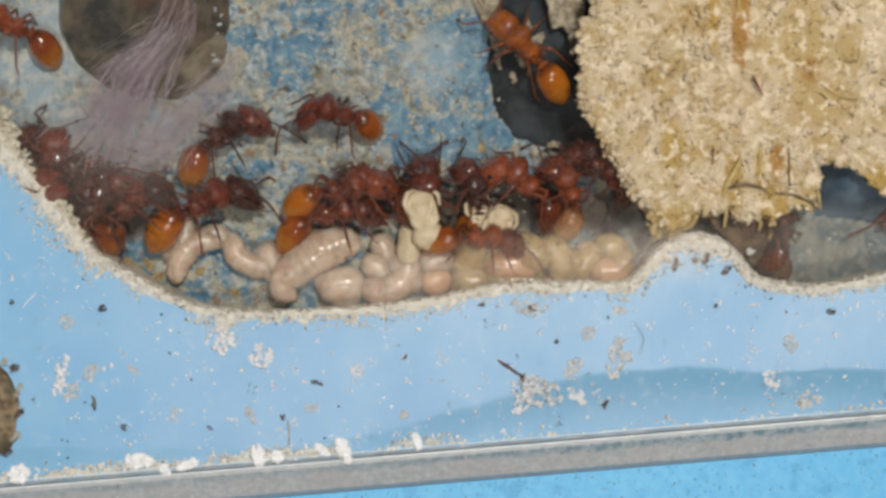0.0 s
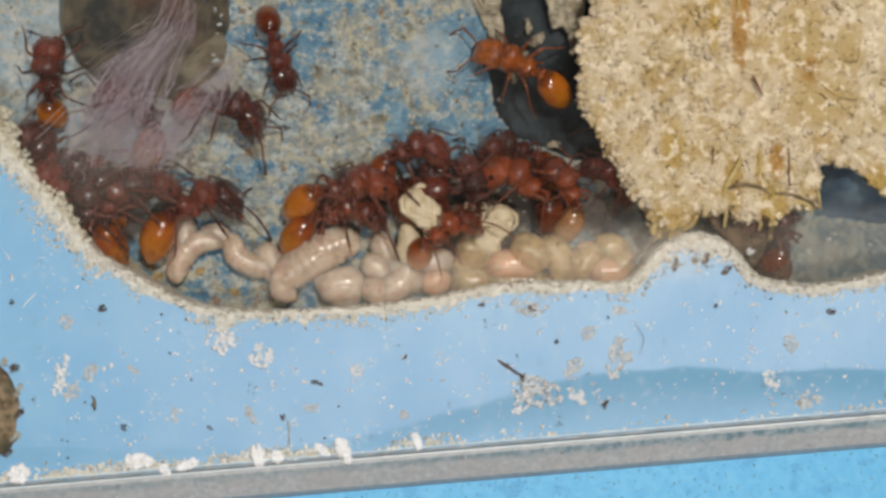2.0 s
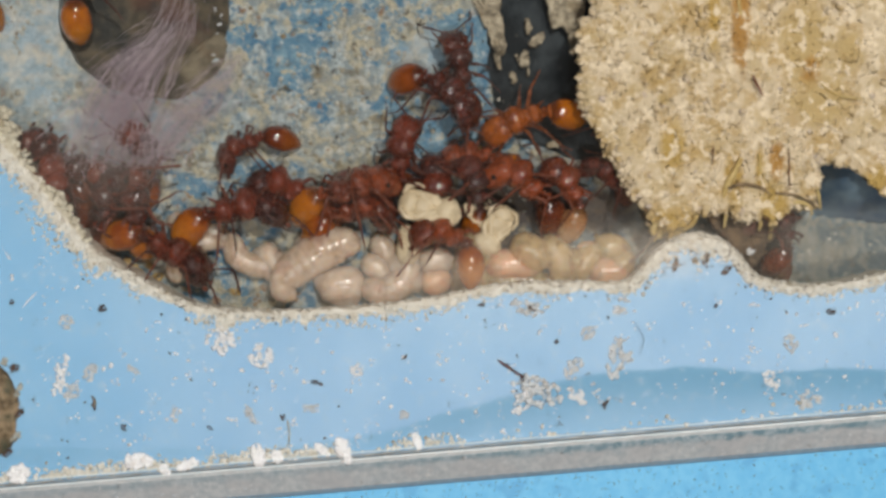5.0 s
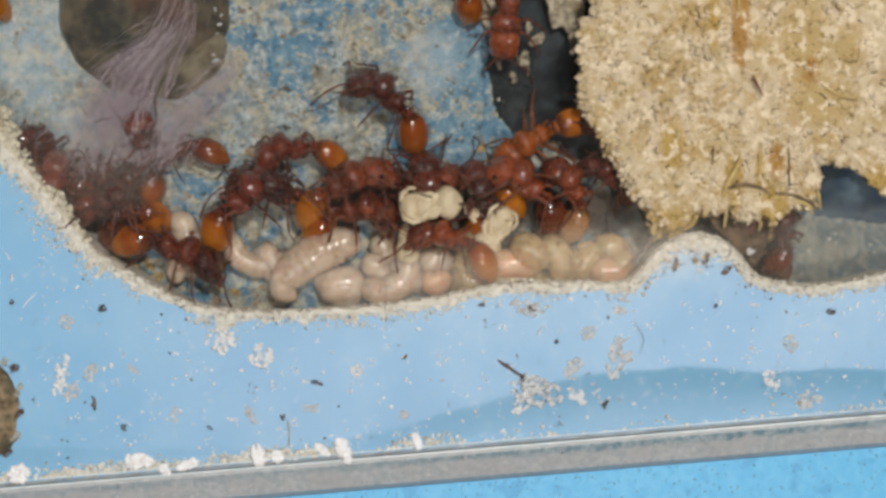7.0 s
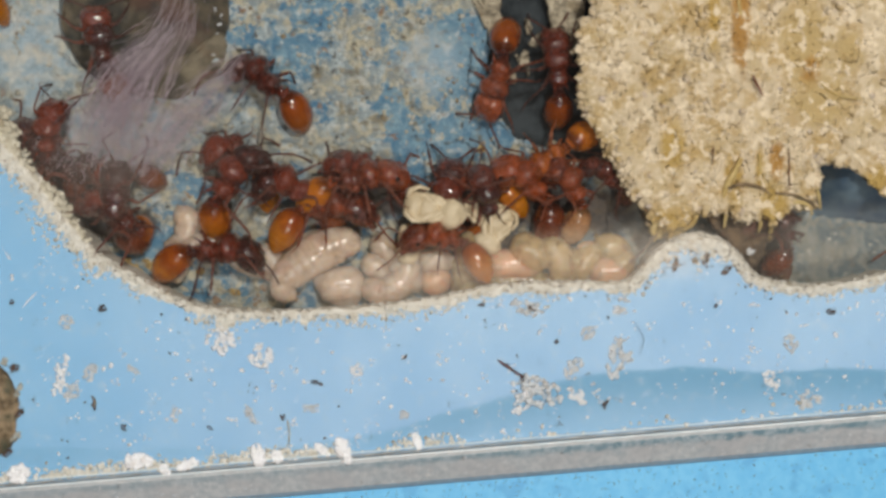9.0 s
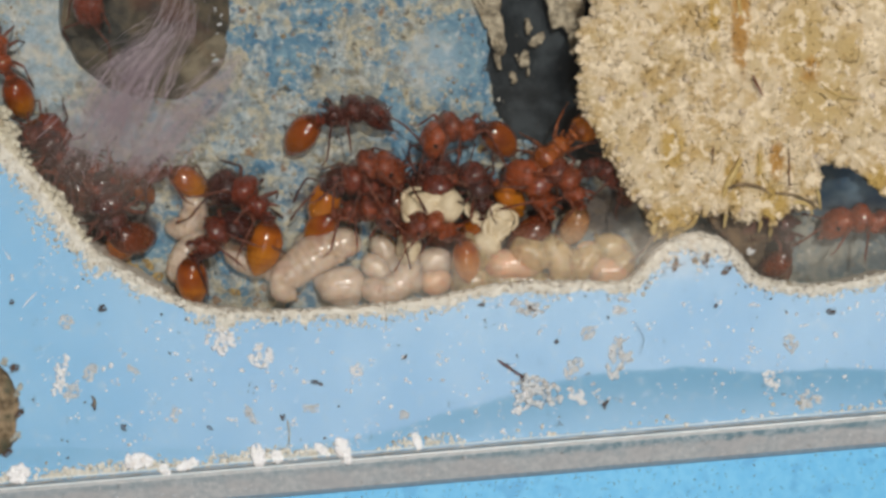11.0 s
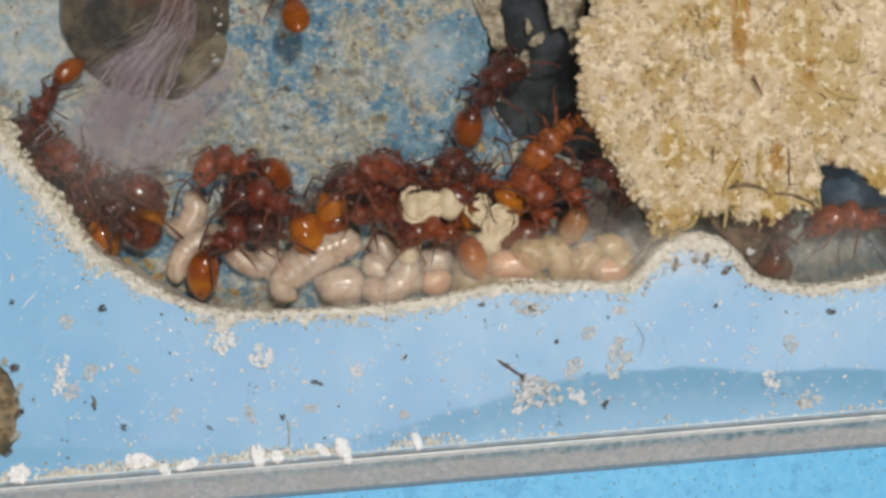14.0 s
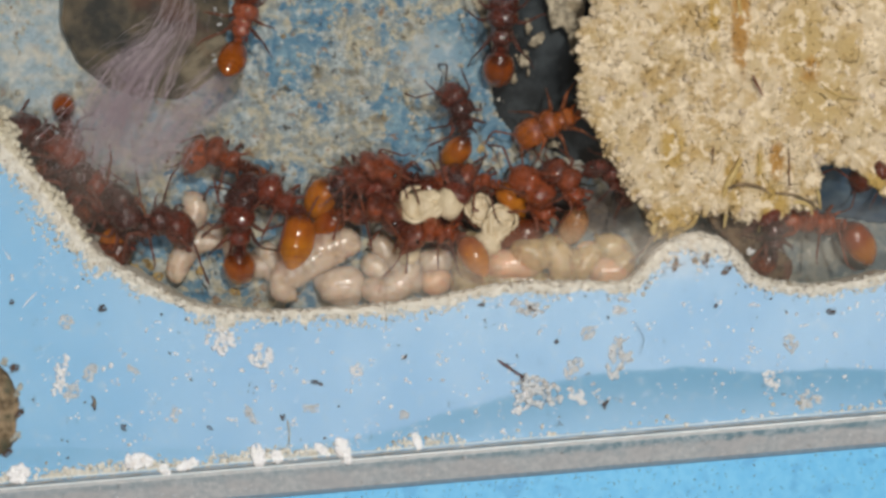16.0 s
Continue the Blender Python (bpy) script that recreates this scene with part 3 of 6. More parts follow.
def build_lump():
    line = jagged(jagged(curve(LUMP_LINE, 24, True), 13, 1.0), 7, 3.3)
    mid = Vector((1330, 90))
    bm = bmesh.new()
    loops = []
    steps = [i / 90 for i in range(2, 90)] + [0.99, 1.0, 1.0, 0.985, 0.95]
    depth = [0.0] * 84 + [-0.03, -0.08, -0.15, -0.25, -0.45, -0.8, -1.6, -2.6, -3.4]
    for s, d in zip(steps, depth):
        loop = []
        for p in line:
            q = mid + (p - mid) * s
            w = spot(q.x, q.y, -0.75 + d)
            n = noise.voronoi(w * 3000)[0][0]
            w.z += (0.5 * noise.noise(w * 180) + 0.25 * noise.noise(w * 700) - 0.07 * min(n, 1.2)) * MM
            if s > 0.93:
                w += Vector((noise.noise(w * 2500), noise.noise(w * 2500 + Vector((7, 3, 1))), 0)) * 0.22 * MM
            loop.append(w)
        loops.append(loop)
    base = [spot(mid.x + (p.x - mid.x) * 0.55, mid.y + (p.y - mid.y) * 0.55, PIT - 0.3) for p in line]
    loops.append(base)
    rings(bm, loops)
    r2 = random.Random(31)
    for _ in range(260):
        p = line[r2.randrange(len(line))]
        k = 1.02 - abs(r2.gauss(0, 0.035))
        q = mid + (p - mid) * k
        grain(bm, spot(q.x, q.y, -0.95 - r2.random() * (1.4 if k > 0.98 else 0.1)), r2.uniform(1.5, 5) * UNIT * MM, r2, 0.6)
    share = [abs((a - mid).cross(b - mid)) for a, b in zip(line, line[1:] + line[:1])]
    for i in r2.choices(range(len(line)), share, k=12000):
        p = line[i].lerp(line[(i + 1) % len(line)], r2.random())
        q = mid + (p - mid) * math.sqrt(r2.random())
        w = spot(q.x, q.y, -0.84)
        w.z += (0.5 * noise.noise(w * 180) + 0.25 * noise.noise(w * 700)) * MM
        grain(bm, w, r2.choice((2.5, 3.5, 5, 6.5, 8)) * r2.uniform(0.8, 1.2) * UNIT * MM, r2, 0.3)
    return thing("plaster_lump", bm, LUMP, "crumbly cream plaster lump with straw fibres, on the dark floor", "plaster lump")


# ---------------------------------------------------------------- ants
# The ant stands at its origin, facing +x; lengths in sheet units at the floor.
A = size(FLOOR)
JOINT_HEAD, JOINT_WAIST, WAIST = Vector((31, 0, 44)), Vector((-37, 0, 34)), 17.0
HEAD_MID, TAIL_MID = 27.0, 42.0


def head_mesh(tone):
    bm = bmesh.new()
    lathe(bm, [(-5, 5, 5, 0), (-1, 15, 11, 0), (3, 22, 16, 0), (11, 26, 20, 0), (25, 27, 22, -1), (38, 26, 20, -2), (48, 23, 17, -4), (55, 18, 12, -6), (60, 12, 7, -7), (62, 6, 4, -8)], 30, A, 4, 1.5, 6.0, 0.12)
    for side in (1, -1):
        tube(bm, [Vector(p) * A for p in ((56, side * 7, 2), (46, side * 9, 13), (32, side * 11, 20))], [2.2 * A, 3.0 * A, 1.2 * A], 8)
    return finish(bm, "head", BODY[tone])


def thorax_mesh(tone):
    bm = bmesh.new()
    lathe(bm, [(38, 6, 6, 42), (34, 14, 13, 42), (27, 23, 21, 43), (17, 27, 25, 44), (8, 25, 24, 44), (1, 19, 19, 42), (-6, 15, 15, 39), (-10, 15, 14, 38), (-16, 18, 19, 40),
               (-26, 18, 20, 39), (-34, 12, 14, 36), (-39, 6, 6, 34)], 28, A, 4, 2.0, 6.0, 0.05)
    for side in (1, -1):
        tube(bm, [Vector(p) * A for p in ((-27, side * 9, 50), (-36, side * 12, 58), (-43, side * 13, 63))], [3.2 * A, 2.2 * A, 0.6 * A], 6)
        for cx in (21, 5, -11):
            bmesh.ops.create_uvsphere(bm, u_segments=10, v_segments=6, radius=8.5 * A, matrix=Matrix.Translation(Vector((cx, side * 11, 30)) * A))
    return finish(bm, "thorax", BODY[tone])


def petiole_mesh(tone):
    bm = bmesh.new()
    lathe(bm, [(4, 5, 5, 0), (-1, 5, 5, 1), (-5, 10, 13, 5), (-8, 9, 11, 4), (-10, 6, 7, 1), (-13, 11, 12, 3), (-17, 13, 14, 4), (-20, 9, 9, 3), (-22, 5, 5, 2)], 18, A, 3, 1.4, 5.0)
    return finish(bm, "petiole", BODY[tone])


def tail_mesh(tone):
    bm = bmesh.new()
    lathe(bm, [(5, 5, 5, 0), (2, 12, 11, 0), (-4, 18, 17, 1), (-14, 24, 23, 2), (-28, 28, 27, 2), (-44, 28.3, 27.3, 1), (-57, 27, 25.5, 0), (-58.5, 26.2, 24.8, 0), (-69, 21.5, 20, -1), (-70.5, 20.6, 19.2, -1),
               (-78, 15, 13.5, -3), (-79.2, 14.2, 13, -3), (-86, 7, 6, -5), (-90, 2, 2, -6)], 20, A)
    return finish(bm, "gaster", TAIL[tone])


def leg_mesh(tone, reach, up, out):
    """One leg, drawn towards +y; reach: how far its foot goes forward."""
    bm = bmesh.new()
    knee, ankle, foot = (reach * 0.35, out * 0.45, up), (reach * 0.75, out * 0.82, -18), (reach, out, -29)
    pts = [(0, 0, 0), (1, 5, -3), (reach * 0.08, 9, -1), (reach * 0.2, out * 0.27, up * 0.6), knee, (reach * 0.4, out * 0.52, up - 1.5), ankle, (reach * 0.85, out * 0.9, -26), foot,
           (reach * 1.08, out * 1.04, -30)]
    tube(bm, [Vector(p) * A for p in pts], [r * A for r in (4.5, 4.5, 2.8, 4.0, 2.8, 2.0, 2.2, 1.2, 0.9, 0.6)], 6)
    return finish(bm, "leg", LIMB[tone])


def feeler_mesh(tone):
    bm = bmesh.new()
    pts = [(0, 0, 0), (8, 9, 5), (20, 22, 8), (29, 30, 8), (34, 32, 6), (48, 31, 0), (62, 28, -8), (74, 25, -15), (78, 24, -17)]
    tube(bm, [Vector(p) * A for p in pts], [r * A for r in (2.0, 1.7, 1.9, 2.2, 1.6, 1.9, 2.5, 2.6, 1.2)], 6)
    return finish(bm, "antenna", LIMB[tone])


def jaw_mesh(tone):
    bm = bmesh.new()
    tube(bm, [Vector(p) * A for p in ((0, 0, 0), (6, 3, -2), (11, 0, -4), (14, -6, -5))], [r * A for r in (4.5, 5, 3.6, 1.2)], 6)
    return finish(bm, "mandible", LIMB[tone])


def eye_mesh():
    bm = bmesh.new()
    bmesh.ops.create_uvsphere(bm, u_segments=8, v_segments=6, radius=5 * A)
    return finish(bm, "eye", EYE)


LEGS = ((21, 10, 46, 14, 46), (5, 10, -6, 20, 62), (-11, 9, -66, 22, 54))
SET = {}


def ant_meshes(tone):
    if tone not in SET:
        SET[tone] = dict(head=head_mesh(tone), thorax=thorax_mesh(tone), petiole=petiole_mesh(tone), antenna=feeler_mesh(tone), mandible=jaw_mesh(tone), eye=eye_mesh(),
                         legs=[leg_mesh(tone, reach, up, out) for _, _, reach, up, out in LEGS])
    return SET[tone]


TAILS = {}


def child(name, mesh, parent, m, flip=False, label=""):
    ob = new(name, mesh)
    ob.parent = parent
    ob.matrix_basis = m
    if flip:
        ob.scale = (1, -1, 1)
    return tagged(ob, label)


LOOKS = {"dark": "dark red-brown", "red": "red-brown", "amber": "bright amber"}
TAIL_LOOKS = {"dark": "brown", "red": "orange-brown", "amber": "amber", "tan": "pale tan"}


def make_ant(tone, tail, doing):
    kit = ant_meshes(tone)
    if tail not in TAILS:
        TAILS[tail] = tail_mesh(tail)
    ant = new("ant")
    gloss = TAIL_LOOKS[tail] + " gaster"
    tagged(ant, LOOKS[tone] + " ant with " + gloss + ", " + doing, "ant", "ants of the colony")
    child("thorax", kit["thorax"], ant, Matrix())
    head = child("head", kit["head"], ant, Matrix.Translation(JOINT_HEAD * A))
    for s in (1, -1):
        child("antenna", kit["antenna"], head, Matrix.Translation(Vector((46, s * 9, 8)) * A), s < 0)
        child("mandible", kit["mandible"], head, Matrix.Translation(Vector((55, s * 11, -6)) * A), s < 0, "dark toothed jaw")
        child("eye", kit["eye"], head, Matrix.Translation(Vector((26, s * 24.5, 6)) * A), s < 0, "small black eye")
    child("petiole", kit["petiole"], ant, Matrix.Translation(JOINT_WAIST * A))
    child("gaster", TAILS[tail], ant, Matrix.Translation((JOINT_WAIST - Vector((WAIST, 0, -3))) * A), False, "glossy " + gloss)
    for (x, y, *_), mesh in zip(LEGS, kit["legs"]):
        for s in (1, -1):
            child("leg", mesh, ant, Matrix.Translation(Vector((x, s * y, 31)) * A), s < 0)
    return ant


# ---------------------------------------------------------------- brood
def make_grub(points, r, h, material, label, taper=0.55):
    """A fat legless grub along a plan line, with ring folds; it lies h mm over the floor."""
    base = FLOOR + h + r * UNIT * 0.9
    line = curve(points, 22)
    total = sum((b - a).length for a, b in zip(line, line[1:]))
    loops, run, n = [], 0.0, 18
    places = [spot(p[0], p[1], base) for p in line]
    folds = 12.0
    for i, p in enumerate(places):
        if i:
            run += (line[i] - line[i - 1]).length
        s = run / total
        way = (places[min(i + 1, len(places) - 1)] - places[max(i - 1, 0)]).normalized()
        side = way.cross(Vector((0, 0, 1))).normalized()
        end = math.sqrt(max(0.02, 1 - (2 * abs(s - 0.5)) ** 3.2))
        w = r * size(base) * end * (1 - (1 - taper) * max(0, s - 0.45) / 0.55) * (1 - 0.04 * (1 - abs(math.sin(s * folds * math.pi))) ** 2)
        loops.append([p + (side * math.cos(2 * math.pi * k / n) + Vector((0, 0, 1)) * math.sin(2 * math.pi * k / n) * 0.95) * w * (1 + 0.09 * noise.noise(p * 900 + Vector((math.cos(2 * math.pi * k / n), math.sin(2 * math.pi * k / n), 0)) * 0.8)) for k in range(n)])
    bm = bmesh.new()
    rings(bm, loops)
    mid = places[len(places) // 2].copy()
    mid.z = (FLOOR + h) * MM
    bmesh.ops.translate(bm, verts=bm.verts, vec=-mid)
    ob = thing("ant_larva", bm, material, label, "larva", group="brood heap")
    ob.location = mid
    return ob


def make_pupa(x, y, turn, s, h):
    """An ivory pupa with folded legs, lying on its side."""
    pupa = new("ant_pupa")
    tagged(pupa, "ivory white ant pupa with folded legs in the brood heap", "pupa", "brood heap")
    u = A * s
    bm = bmesh.new()
    lathe(bm, [(8, 12, 8, 26), (15, 24, 16, 26), (27, 31, 21, 26), (40, 27, 17, 25), (49, 10, 7, 24)], 16, u, 3, 2.5, 9.0)
    part("head", bm, PUPA, pupa)
    bm = bmesh.new()
    lathe(bm, [(18, 16, 10, 26), (10, 28, 18, 26), (-6, 30, 19, 26), (-20, 24, 16, 25), (-29, 14, 9, 25)], 16, u, 3, 3.0, 9.0)
    part("thorax", bm, PUPA, pupa)
    bm = bmesh.new()
    lathe(bm, [(-20, 10, 10, 25), (-30, 26, 19, 26), (-48, 35, 25, 26), (-64, 29, 21, 26), (-76, 13, 9, 26), (-80, 3, 3, 26)], 16, u, 3, 2.5, 9.0)
    part("gaster", bm, PUPA, pupa)
    r2 = random.Random(int(x + y))
    for i in range(3):
        for side in (1, -1):
            bm = bmesh.new()
            x0, wide = 14 - 13 * i, r2.uniform(22, 33)
            tube(bm, [Vector(p) * u for p in ((x0, side * 15, 31), (x0 + 8, side * wide, 32), (x0 - 8 + r2.uniform(-6, 6), side * (wide - 2), 35), (x0 - 24, side * (wide - 14), 38), (x0 - 38 + r2.uniform(-8, 8), side * 9, 39))],
                 [v * u for v in (8, 9, 8.5, 7.5, 4)], 8)
            part("leg", bm, PUPA, pupa)
    for side in (1, -1):
        bm = bmesh.new()
        tube(bm, [Vector(p) * u for p in ((44, side * 10, 38), (40, side * 26, 42), (24, side * 36, 42), (4, side * 34, 42))], [v * u for v in (5, 6, 5, 3)], 6)
        part("antenna", bm, PUPA, pupa)
    p = spot(x, y, FLOOR + h + 0.8)
    pupa.matrix_basis = pose(p.x, p.y, (FLOOR + h) * MM, 14, 0, turn)
    return pupa


def brood():
    pale = "plump cream-white ant larva lying in the brood heap"
    pink = "pinkish translucent ant larva at the chamber's rim"
    dull = "straw-coloured soft ant larva at the chamber's rim"
    make_grub([(640, 438), (606, 432), (556, 452), (516, 482), (502, 510), (522, 530)], 36, 0.55, GRUB, pale, 0.8)
    make_grub([(565, 500), (600, 505), (645, 492)], 33, 0.0, GRUB, pale, 0.9)
    make_grub([(640, 498), (672, 516), (708, 502), (726, 462), (712, 448)], 27, 0.3, GRUB, pale, 0.8)
    make_grub([(745, 492), (770, 498), (800, 490)], 25, 0.0, GRUB_PINK, pink, 0.8)
    make_grub([(312, 502), (318, 462), (350, 430), (400, 432)], 23, 0.3, GRUB, pale, 0.7)
    make_grub([(412, 412), (420, 452), (460, 472), (498, 462)], 22, 0.2, GRUB, pale, 0.8)
    make_grub([(472, 430), (480, 460), (520, 470)], 24, 0.0, GRUB, pale, 0.8)
    make_grub([(655, 425), (680, 440), (690, 475)], 22, 0.0, GRUB, pale, 0.8)
    make_grub([(720, 470), (724, 430), (716, 395)], 22, 0.9, PUPA, pale, 0.8)
    carried = make_grub([(332, 340), (345, 370), (330, 400), (292, 402)], 25, 0.0, GRUB, pale, 0.8)
    make_grub([(350, 425), (385, 415), (410, 440)], 20, 0.0, GRUB, pale, 0.8)
    make_grub([(800, 462), (825, 470), (860, 462)], 27, 0.0, GRUB_DULL, dull, 0.9)
    make_grub([(858, 476), (900, 468), (955, 476)], 28, 0.25, GRUB_PINK, pink, 0.9)
    make_grub([(950, 432), (980, 445), (992, 478), (978, 500)], 30, 0.2, GRUB_DULL, dull, 0.8)
    make_grub([(1008, 440), (1018, 468), (1030, 500)], 24, 0.1, GRUB_DULL, dull, 0.8)
    make_grub([(1040, 486), (1075, 482), (1118, 484)], 29, 0.2, GRUB_PINK, pink, 0.9)
    make_grub([(1050, 448), (1085, 440), (1112, 458)], 28, 0.0, GRUB_DULL, dull, 0.8)
    make_grub([(840, 492), (880, 500), (930, 498), (985, 500)], 24, 0.1, GRUB_DULL, dull, 0.8)
    make_grub([(1020, 440), (1045, 436), (1068, 444)], 10, 0.9, GRUB_PINK, "small orange-brown ant larva in the brood heap", 0.8)
    for pts, r in (([(560, 470), (600, 520), (640, 525)], 24), ([(690, 455), (725, 490), (745, 515)], 26), ([(740, 470), (775, 460), (800, 475)], 24), ([(520, 440), (560, 430), (600, 420)], 24),
                   ([(450, 440), (480, 480), (500, 500)], 20), ([(640, 460), (670, 475), (690, 500)], 24)):
        make_grub(pts, r, 0.0, GRUB, pale, 0.9)
    for pts, r in (([(805, 440), (840, 445), (870, 440)], 24), ([(900, 440), (940, 450), (960, 480)], 24), ([(1000, 490), (1040, 460), (1060, 430)], 20), ([(1070, 500), (1100, 470), (1125, 470)], 20),
                   ([(800, 490), (830, 500), (870, 495)], 20)):
        make_grub(pts, r * 1.5, 0.0, GRUB_DULL, dull, 0.9)
    turned = make_pupa(750, 371, 186, 0.86, 1.6)
    make_pupa(876, 396, 62, 0.74, 1.1)
    make_pupa(848, 380, 128, 0.66, 0.9)
    return turned, carried


# ---------------------------------------------------------------- crumbs
def build_crumbs():
    r1 = random.Random(11)
    rim = curve(RIM, 26)
    bm = bmesh.new()

    def width(p):
        w = 12 + 10 * noise.noise(Vector((p.x * 0.014, p.y * 0.014, 1))) + (14 if p.x < 190 else 0) + (6 if 330 < p.x < 820 else 0)
        return w + 9 * math.exp(-((p.x - 1225) / 70) ** 2)

    def out(i):
        p, q = rim[max(i - 1, 0)], rim[min(i + 1, len(rim) - 1)]
        return Vector((-(q - p).y, (q - p).x)).normalized()

    strip = []
    for i, p in enumerate(rim):
        n, w = out(i), width(p)
        edge = w * (0.7 + 0.8 * noise.noise(Vector((p.x * 0.06, p.y * 0.06, 3))) + 0.6 * noise.noise(Vector((p.x * 0.17, p.y * 0.17, 6))))
        row = []
        for k in range(17):
            f = k / 16
            off = (-9, -8.5, -8, -8)[k] if k < 4 else -13 + (edge + 13) * f
            h = (-4.55, -3.2, -1.8, -0.5)[k] if k < 4 else 0.07 * (1 - f) ** 0.5
            c = p + n * (off + 3.5 * noise.noise(Vector((p.x * 0.12, p.y * 0.12, off * 0.2))))
            q = Vector((c.x, c.y, 0))
            lump = 0.07 * noise.noise(q * 0.09) + 0.07 * noise.noise(q * 0.23) - 0.05 * min(noise.voronoi(q * 0.11)[0][0], 1)
            v = spot(c.x, c.y, h + lump * (1.4 - f))
            if k < 4:
                v = spot(c.x, c.y, 0)
                v.z = (h + lump) * MM
            row.append(bm.verts.new(v))
        strip.append(row)
    for r0, r1_ in zip(strip, strip[1:]):
        for k in range(len(r0) - 1):
            bm.faces.new((r0[k], r0[k + 1], r1_[k + 1], r1_[k]))
    thing("rim_crust", bm, CRUST, "cream mineral crust caked on the chamber rim", "mineral crust", "stuff")
    bm = bmesh.new()
    for _ in range(7500):
        i = r1.randrange(len(rim) - 1)
        p = rim[i].lerp(rim[i + 1], r1.random())
        off = abs(r1.gauss(0, 1)) * width(p) * 0.85 - 12
        c = p + out(i) * off
        h = 0.02 if off > -4 else r1.uniform(-2.5, 0)
        grain(bm, spot(c.x, c.y, h), r1.uniform(1.0, 3.6) * UNIT * MM, r1, 0.3)
    thing("rim_grains", bm, CREAM, "cream mineral grains crumbling along the chamber rim", "mineral grains", "stuff")
    bm = bmesh.new()
    for _ in range(170):
        i = r1.randrange(len(rim) - 1)
        c = rim[i] + out(i) * (abs(r1.gauss(0, 1)) * 26 - 8)
        grain(bm, spot(c.x, c.y, 0.06), r1.uniform(0.8, 2.6) * UNIT * MM, r1, 0.4)
    thing("rim_specks", bm, SOIL, "dark soil specks caught in the rim crust", "specks", "stuff")
    # deposit grains on the chamber floor
    bm = bmesh.new()
    for _ in range(2600):
        x, y = r1.uniform(-60, 1600), r1.uniform(-60, 545)
        if x > 840 + max(0, y - 100) * 0.7 and y < 400:
            continue
        if (x - 255) ** 2 + (y - 18) ** 2 < 158 ** 2:
            continue
        if noise.noise(Vector((x * 0.009, y * 0.009, 7))) + 0.5 * noise.noise(Vector((x * 0.04, y * 0.04, 2))) < -0.12:
            continue
        grain(bm, spot(x, y, FLOOR), r1.uniform(1.2, 4.2) * UNIT * MM, r1, 0.45)
    thing("floor_grit", bm, BEIGE, "fine beige grit stuck to the blue chamber floor", "grit", "stuff")
    bm = bmesh.new()
    for _ in range(1100):
        x, y = r1.uniform(-60, 880), r1.uniform(-60, 345)
        if x > 835 + max(0, y - 180) * 0.9 or (x - 255) ** 2 + (y - 18) ** 2 < 164 ** 2:
            continue
        if noise.noise(Vector((x * 0.016, y * 0.016, 4))) + 0.9 * noise.noise(Vector((x * 0.05, y * 0.05, 9))) < 0.05:
            continue
        grain(bm, spot(x, y, FLOOR), r1.uniform(2.0, 6.0) * UNIT * MM, r1, 0.07)
    thing("floor_flakes", bm, FLAKE, "clumped beige mineral flakes crusted on the blue floor", "mineral flakes", "stuff")
    # specks on the block
    for name, material, count, lo, hi, label, seed in (("pale_specks", CHALK, 420, 1.2, 3.8, "small white mineral specks scattered on the blue paint", 3),
                                                       ("soil_specks", SOIL, 75, 0.9, 2.4, "dark soil specks scattered on the blue paint", 5)):
        r2 = random.Random(seed)
        bm = bmesh.new()
        made = 0
        while made < count:
            x, y = r2.uniform(-80, 1640), r2.uniform(430, 860)
            low = min((abs(x - p.x), p.y) for p in rim)[1]
            if y < low + 14 or y > edge_y(x) - 4 or (x < 45 and 620 < y < 820):
                continue
            made += 1
            clump = r2.choice((1, 1, 1, 2, 3, 5))
            size_one = r2.uniform(lo, hi) * (0.7 if clump > 2 else 1)
            for _ in range(clump):
                grain(bm, spot(x + r2.gauss(0, 5) * (clump > 1), y + r2.gauss(0, 5) * (clump > 1), 0.03), size_one * UNIT * MM, r2, 0.05)
        thing(name, bm, material, label, "specks", "stuff")
    r2 = random.Random(15)
    bm = bmesh.new()
    for _ in range(900):
        x = r2.uniform(300, 1640)
        y = edge_y(x) + 64 + r2.random() ** 1.3 * 120
        grain(bm, spot(x, y, -1.7), r2.uniform(0.4, 1.6) * UNIT * MM, r2, 0.15)
    thing("slab_scuffs", bm, SOIL, "fine dark scuffs and dirt on the bright slab", "scuffs", "stuff")
    bm = bmesh.new()
    for _ in range(260):
        x = r2.uniform(-60, 1640)
        k = r2.random()
        grain(bm, spot(x, edge_y(x) + 10 + 42 * k, -0.05 - 0.95 * k), r2.uniform(1.0, 3.0) * UNIT * MM, r2, 0.2)
    thing("edge_specks", bm, PALE, "pale specks stuck on the grey ground edge", "specks", "stuff")
    # chalk drift along the glass rim
    bm = bmesh.new()
    r2 = random.Random(8)
    for _ in range(2600):
        x = r2.uniform(-60, 1640)
        if r2.random() < min(0.93, max(0.0, (x - 500) / 450)):
            continue
        if noise.noise(Vector((x * 0.01, 3, 3))) < r2.uniform(-0.5, 0.1):
            continue
        y = edge_y(x) - 8 - abs(r2.gauss(0, 9))
        grain(bm, spot(x, y, 0.04), r2.uniform(1.5, 4.5) * UNIT * MM, r2, 0.5)
    thing("edge_drift", bm, CREAM, "pale grit gathered along the glass edge", "grit", "stuff")


